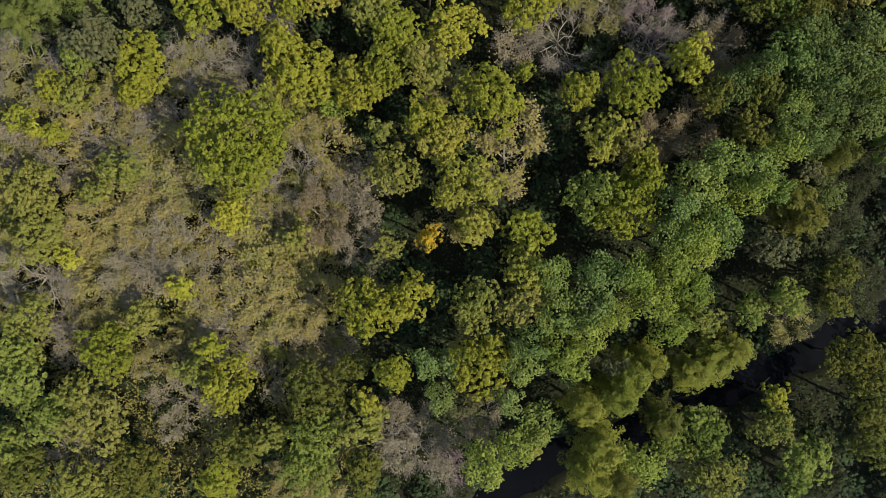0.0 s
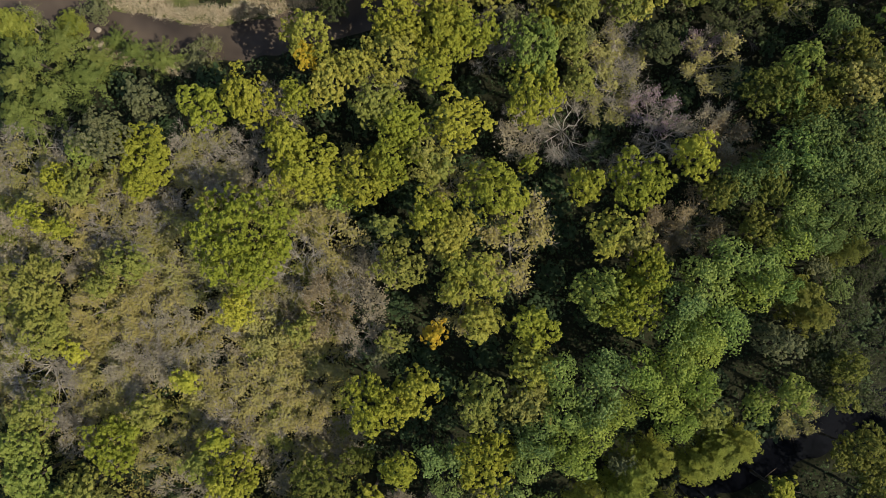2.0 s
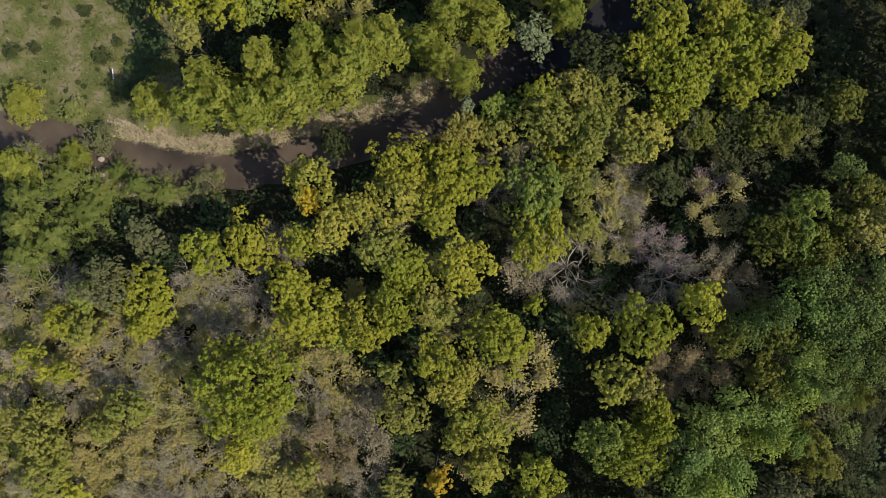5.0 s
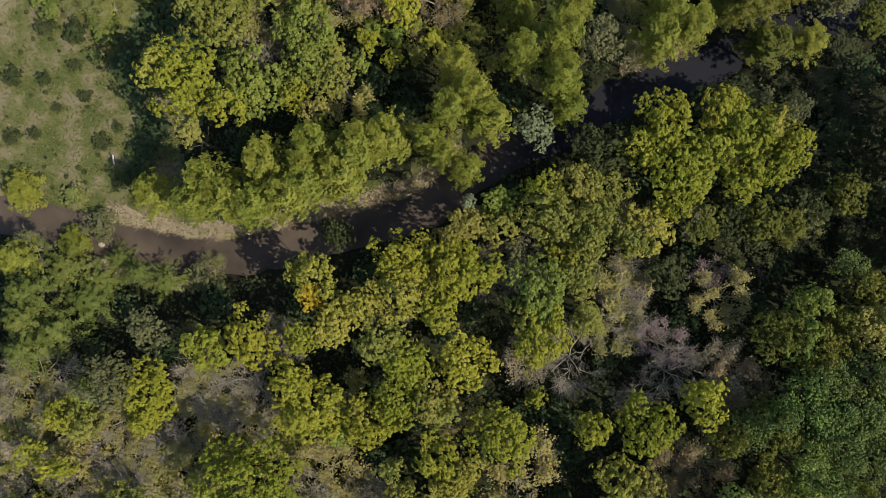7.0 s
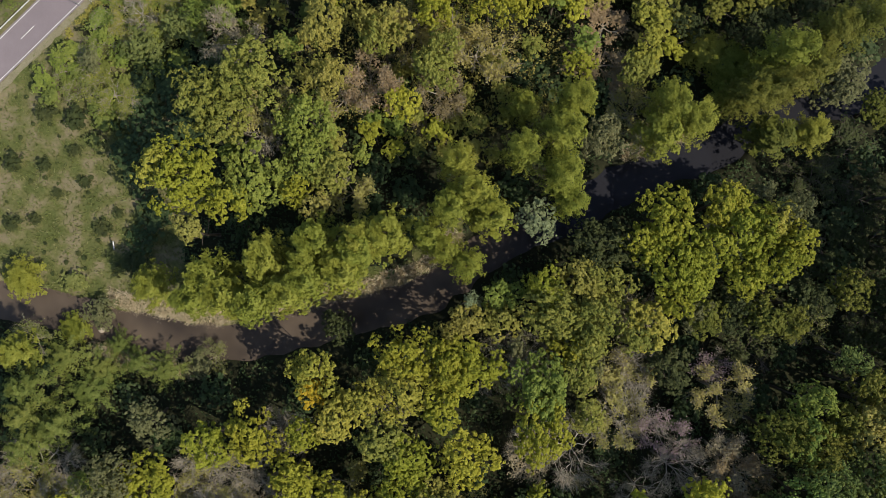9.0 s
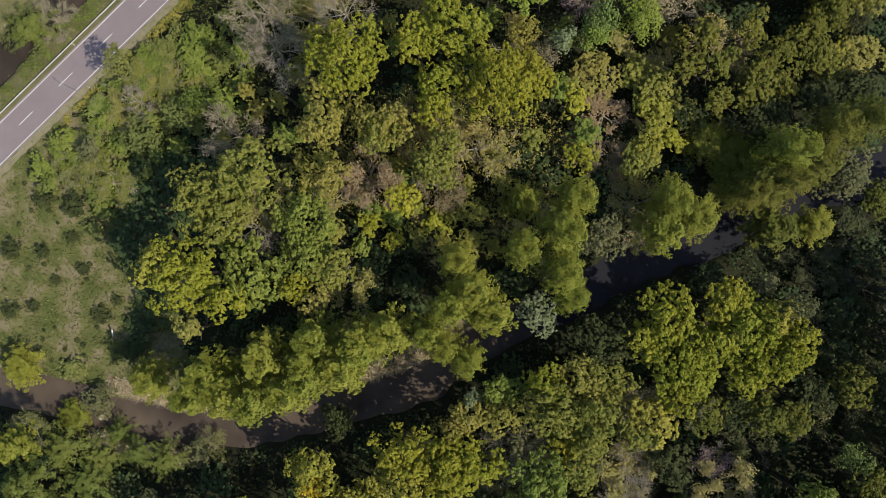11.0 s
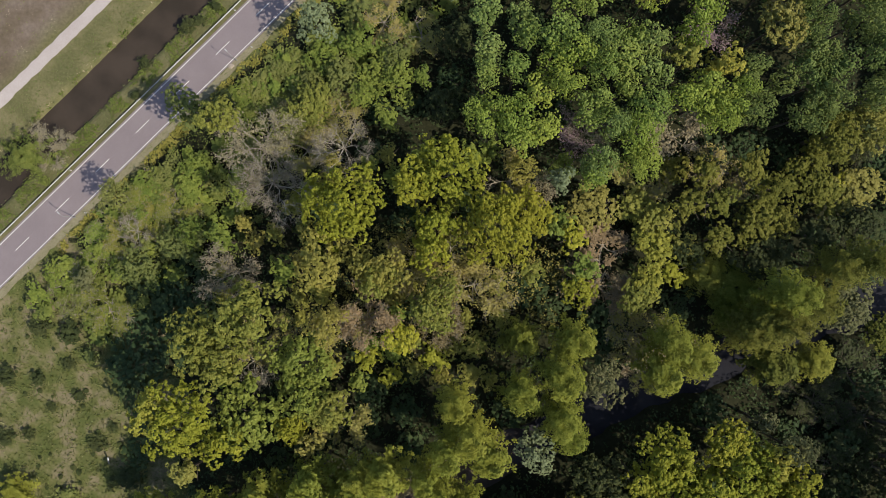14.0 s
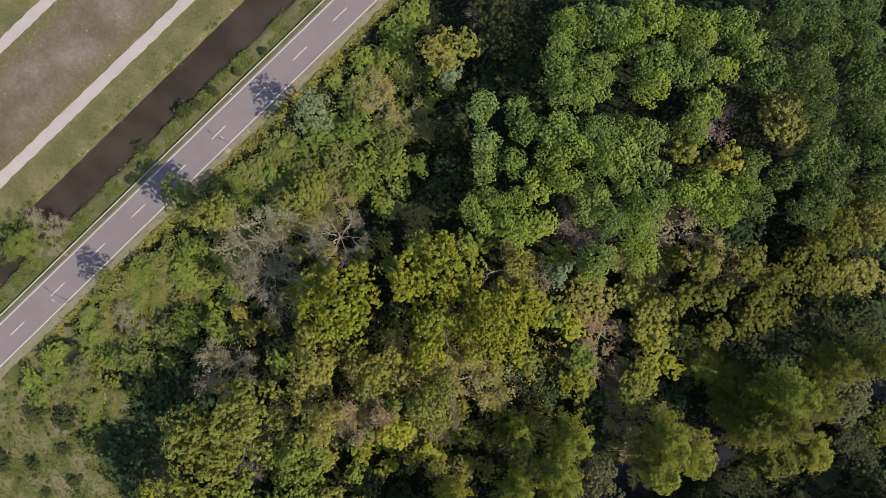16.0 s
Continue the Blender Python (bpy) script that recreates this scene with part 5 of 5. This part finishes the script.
def fill_gaps(kinds, x0, x1, y0, y1, gap, apart, radius, height, inside):
    """Lower trees where the crowns leave room."""
    for gx in np.arange(x0, x1, gap):
        for gy in np.arange(y0, y1, gap):
            a, b = gx + random.uniform(-0.35, 0.35) * gap, gy + random.uniform(-0.35, 0.35) * gap
            if inside(a, b) and nearest(a, b, RIVER)[0] > RIVER_HALF + 2.5 and nearest(a, b, POND)[0] > POND_HALF + 2.5 and all(math.hypot(a - x, b - y) > apart * r for x, y, r in PLANTED):
                plant(random.choice(kinds), (round(a, 1), round(b, 1), random.uniform(*radius), random.uniform(*height)))


def brown_wood(x, y):
    return x < -22 + 4 * wave(x, y, 4.0) and -26 - 0.1 * x < y + 4 < 40 + 3 * wave(x, y, 5.0)


def deep_wood(x, y):
    return not is_meadow(x, y) and across(x, y) < 128 and not (x < -50 and y > 80)


fill_gaps(("br", "br", "gy", "fo"), -98, -16, -30, 42, 5.0, 0.62, (2.8, 3.8), (12, 16), brown_wood)
fill_gaps(("ol", "gr", "py"), -46, 12, 104, 150, 5.5, 0.8, (2.2, 3.2), (9, 13), deep_wood)
# dark filler trees deepen the shaded gaps between crowns
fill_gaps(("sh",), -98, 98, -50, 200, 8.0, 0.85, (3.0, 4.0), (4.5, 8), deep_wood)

# low scrub between the wood and the road
for s in np.arange(20, 128, 4.2):
    for off in np.arange(131, 146, 4.2):
        p = on_road(s + random.uniform(-1.2, 1.2), off + random.uniform(-1.2, 1.2))
        if p.x > -78 or off > 142:
            plant(random.choice(("sc", "sc", "sy", "sg")), (round(p.x, 1), round(p.y, 1), random.uniform(1.9, 3.0), random.uniform(3.0, 6.0)))

# small dark shrubs dotted over the clearing
for _ in range(70):
    a, b = random.uniform(-100, -62), random.uniform(76, 126)
    if across(a, b) < 150 and a < -68 and nearest(a, b, RIVER)[0] > RIVER_HALF + 2:
        plant("sb", (round(a, 1), round(b, 1), random.uniform(0.22, 0.5), random.uniform(0.3, 0.8)))

# ---- undergrowth, grass and reeds ----
def scatter(count, x0, x1, y0, y1):
    return rng.uniform(x0, x1, count), rng.uniform(y0, y1, count)


def scrub_strip(x, y):
    """The sunny strip of young growth beside the road."""
    return (across(x, y) > 125 + 3 * wave(x, y, 4.0)) & (x < -22 + 4 * wave(x, y, 6.0)) & (x > -84)


def undergrowth(name, count, mat, sunny, tall, size, label):
    x, y = scatter(count, -112, 112, -70, 215)
    keep = (scrub_strip(x, y) == sunny) & ~is_meadow(x, y) & (nearest(x, y, RIVER) > RIVER_HALF + 1.2) & (nearest(x, y, POND) > POND_HALF + 1.2) & (across(x, y) < 150)
    x, y = x[keep], y[keep]
    z = land(x, y)
    at, facing = [], []
    for a, b, c in zip(x, y, z):
        q = sphere_ways(6, 0.0)
        at.append(np.array((a, b, c + 0.3)) + q * np.array((1.3, 1.3, tall)) * rng.uniform(0.6, 1.3))
        facing.append(q + np.array((0, 0, 0.6)))
    v, f = leaf_cards(np.concatenate(at), np.concatenate(facing), size)
    tagged(new(name, mesh(name, v, f, (mat,))), label, "undergrowth", kind="stuff")


def blades(name, x, y, height, width, mat, label, category, lean=0.35, per=3):
    z = land(x, y) - 0.03
    base = np.repeat(np.stack([x, y, z], 1), per, axis=0)
    n = len(base)
    base[:, :2] += rng.normal(0, width * 1.2, (n, 2))
    w = rng.uniform(0, math.pi, n)
    side = np.stack([np.cos(w), np.sin(w), np.zeros(n)], 1) * width * rng.uniform(0.4, 1.0, n)[:, None]
    h = rng.uniform(height[0], height[1], n)[:, None]
    tip = base + h * np.concatenate([rng.normal(0, lean, (n, 2)), np.ones((n, 1))], 1)
    v = np.stack([base - side, base + side, tip + side * 0.25, tip - side * 0.25], 1).reshape(-1, 3)
    tagged(new(name, mesh(name, v, np.arange(4 * n).reshape(-1, 4), (mat,))), label, category, kind="stuff")


def brushwood():
    """A haze of dry twigs and small leaves below the thin crowns of the western wood."""
    x, y = scatter(85000, -110, -20, -66, 44)
    keep = y < 34 - 0.18 * (x + 60) + 6 * wave(x, y, 5.0)
    a, b = scatter(15000, -34, 24, 106, 138)
    inner = ((a + 4) / 28) ** 2 + ((b - 122) / 14) ** 2 < 1 + 0.4 * wave(a, b, 4.0)
    x, y = np.concatenate([x[keep], a[inner]]), np.concatenate([y[keep], b[inner]])
    x, y = x[::9], y[::9]
    at = np.repeat(np.stack([x, y, land(x, y) + rng.uniform(2.0, 9.5, len(x))], 1), 9, axis=0)
    at += rng.normal(0, 1, at.shape) * np.array((0.36, 0.36, 0.3))
    facing = rng.normal(0, 0.6, at.shape) + np.array((0.3, -0.15, 0.6))
    v, f = leaf_cards(at, facing, (0.22, 0.44), 1.7)
    tagged(new("brushwood", mesh("brushwood", v, f, (LEAF["olive_brown"],))), "haze of dry olive-brown brushwood between the trees", "brushwood", kind="stuff")


undergrowth("undergrowth", 24000, LEAF["shade"], False, 1.6, (0.4, 0.8), "dense undergrowth in shade-darkened green on the forest floor")
undergrowth("young_scrub", 60000, LEAF["feather"], True, 2.6, (0.25, 0.55), "fine dull green young scrub beside the road")
brushwood()
x, y = scatter(40000, -112, 20, 66, 215)
keep = is_meadow(x, y) & (nearest(x, y, RIVER) > RIVER_HALF + 0.3) & (np.abs(across(x, y) - CANAL_AT) > CANAL_HALF + 0.4) & ((across(x, y) < 153.6) | (across(x, y) > 161.9)) & (across(x, y) < 181.5)
tall = keep & (across(x, y) < 152.5)
blades("meadow_grass", x[tall], y[tall], (0.2, 0.6), 0.18, GRASS, "long green and straw-coloured meadow grass", "grass", 0.8, 2)
low = keep & (across(x, y) > 152.5)
blades("verge_grass", x[low], y[low], (0.08, 0.22), 0.2, GRASS, "short grass on the verge and canal banks", "grass", 1.2, 2)
x, y = scatter(75000, -100, 60, 55, 110)
d = nearest(x, y, RIVER) + 0.5 * wave(x, y, 1.7, 4.0)
north = y > np.interp(x, RIVER[:, 0], RIVER[:, 1])
keep = (d > RIVER_HALF + 0.5) & (d < RIVER_HALF + 3.9 + wave(x, y, 2.0, 6.0)) & ((north & (x > -74) & (x < 2)) | (~north & (x > -78) & (x < -56)) | (north & (x > 36) & (x < 52)))
blades("reed_bed", x[keep], y[keep], (0.6, 1.2), 0.045, STRAW, "dry straw-coloured reeds along the river bank", "reeds", 0.5, 11)

x, y = scatter(900, -112, -40, 165, 215)
keep = (across(x, y) > 187.5) & (across(x, y) < 201)
blades("stubble_tufts", x[keep], y[keep], (0.1, 0.25), 0.14, GRASS, "dull dry tufts dotted over the field", "grass", 1.2, 3)

x, y = scatter(1500, -112, -30, 160, 215)
keep = (across(x, y) > 186) & (across(x, y) < 202) & (wave(x, y, 2.4, 8.0) > 0.1)
blades("dry_stalks", x[keep], y[keep], (0.05, 0.16), 0.1, STRAW, "pale dry stalks strewn over the field", "grass", 1.4, 2)
x, y = scatter(30000, -112, 10, 120, 215)
d = across(x, y) - CANAL_AT - CANAL_HALF
keep = (d > 0.35) & (d < 1.3) & (wave(x, y, 1.6, 3.0) + 0.6 * wave(x, y, 0.7, 5.0) > 0.0)
blades("canal_sedge", x[keep], y[keep], (0.08, 0.24), 0.07, STRAW, "pale dry sedge along the canal's edge", "grass", 0.9, 3)


def herb_clumps(name, x, y, tall, size, mat, label):
    """Low leafy herbs: a few tufts at uneven heights round each root."""
    z = land(x, y)
    at = np.repeat(np.stack([x, y, z], 1), 5, axis=0)
    at += np.stack([rng.normal(0, 0.22, len(at)), rng.normal(0, 0.22, len(at)), rng.uniform(0.08, tall, len(at))], 1)
    v, f = tufts(at, rng.normal(0, 0.35, at.shape) + np.array((0, 0, 0.9)), size, 0.5, 0.4)
    tagged(new(name, mesh(name, v, f, (mat,))), label, "herbs", kind="stuff")


x, y = scatter(60000, -112, 20, 100, 215)
off = across(x, y)
lush = wave(x, y, 3.0, 2.0) + 0.5 * wave(x, y, 1.1, 7.0)
keep = ((off > 162.9) & (off < 167.0) & (lush > -0.1)) | ((off > 174.9) & (off < 175.9) & (lush > 0.1))
herb_clumps("bank_herbs", x[keep], y[keep], 0.3, (0.1, 0.22), LEAF["feather"], "leafy green herbs along the canal bank")
keep = (off > 150.2) & (off < 152.4) & (lush > -0.2) & (x > -84)
herb_clumps("roadside_herbs", x[keep], y[keep], 0.5, (0.12, 0.3), LEAF["pale"], "dry yellowish herbs along the sandy shoulder")

# ---- small things ----
def boulder(x, y, z, r, label):
    v, f = [], []
    bm = bmesh.new()
    bmesh.ops.create_icosphere(bm, subdivisions=3, radius=r)
    for p in bm.verts:
        k = 1 + 0.28 * noise.noise(p.co * 1.6 / r + Vector((x, y, 0)))
        p.co = Vector((p.co.x * k * 1.25, p.co.y * k, p.co.z * k * 0.7))
    me = bpy.data.meshes.new("boulder")
    bm.to_mesh(me)
    bm.free()
    me.materials.append(ROCK)
    ob = new("boulder", me)
    ob.location = (x, y, z)
    tagged(ob, label, "rock")


boulder(-76.2, 66.4, -0.4, 0.6, "pale weathered boulder on the river bank")
boulder(-46.9, 168.6, 0.35, 0.55, "pale stone in the grass beside the road")

marker = new("marker_pole")
marker.location = (-73.4, 84.0, 0)
rod, cap = Shape(), Shape()
rod.tube([(0, -0.2, -0.3), (0.35, 0.55, 0.8), (0.75, 1.5, 1.9)], [0.17, 0.15, 0.13], 10)
cap.tube([(0.75, 1.5, 1.9), (0.78, 1.58, 1.99)], [0.16, 0.12], 10)
part("rod", rod.mesh("rod", WHITE), marker)
part("cap", cap.mesh("cap", POLE_GREY), marker, "grey cap")
tagged(marker, "weathered white marker pole leaning in the meadow", "pole")


def fallen_trunk(x, y, z, turn, length, radius, tilt, label):
    thing = new("fallen_trunk")
    thing.matrix_basis = pose(x, y, z, 0, -tilt, turn)
    log, end = Shape(), Shape()
    log.tube([(0, 0, 0), (length * 0.5, 0.15, 0.1), (length, -0.1, 0)], [radius, radius * 0.8, radius * 0.5], 8)
    for k in range(3):
        log.tube([(length * (0.5 + 0.15 * k), 0, 0), (length * (0.6 + 0.15 * k), 0.9 - 0.8 * k, 0.7)], [radius * 0.3, radius * 0.1], 5)
    end.tube([(-0.75, 0.05, 0.1), (-0.3, 0, 0.05), (0.02, 0, 0)], [radius * 0.3, radius * 0.8, radius * 1.02], 8)
    part("log", log.mesh("log", BARK), thing)
    part("split_end", end.mesh("split_end", SPLIT_WOOD), thing, "pale splintered wood")
    tagged(thing, label, "fallen tree")


fallen_trunk(-37.0, 135.8, 1.2, -35, 6.0, 0.32, 8, "fallen tree trunk with pale splintered end in the thicket")
fallen_trunk(36.0, 112.0, 1.5, -22, 9.0, 0.3, 12, "dark leaning dead trunk above the river bank")
fallen_trunk(52.0, 120.5, 2.5, -30, 9.0, 0.28, 10, "dark leaning dead trunk under the alders")
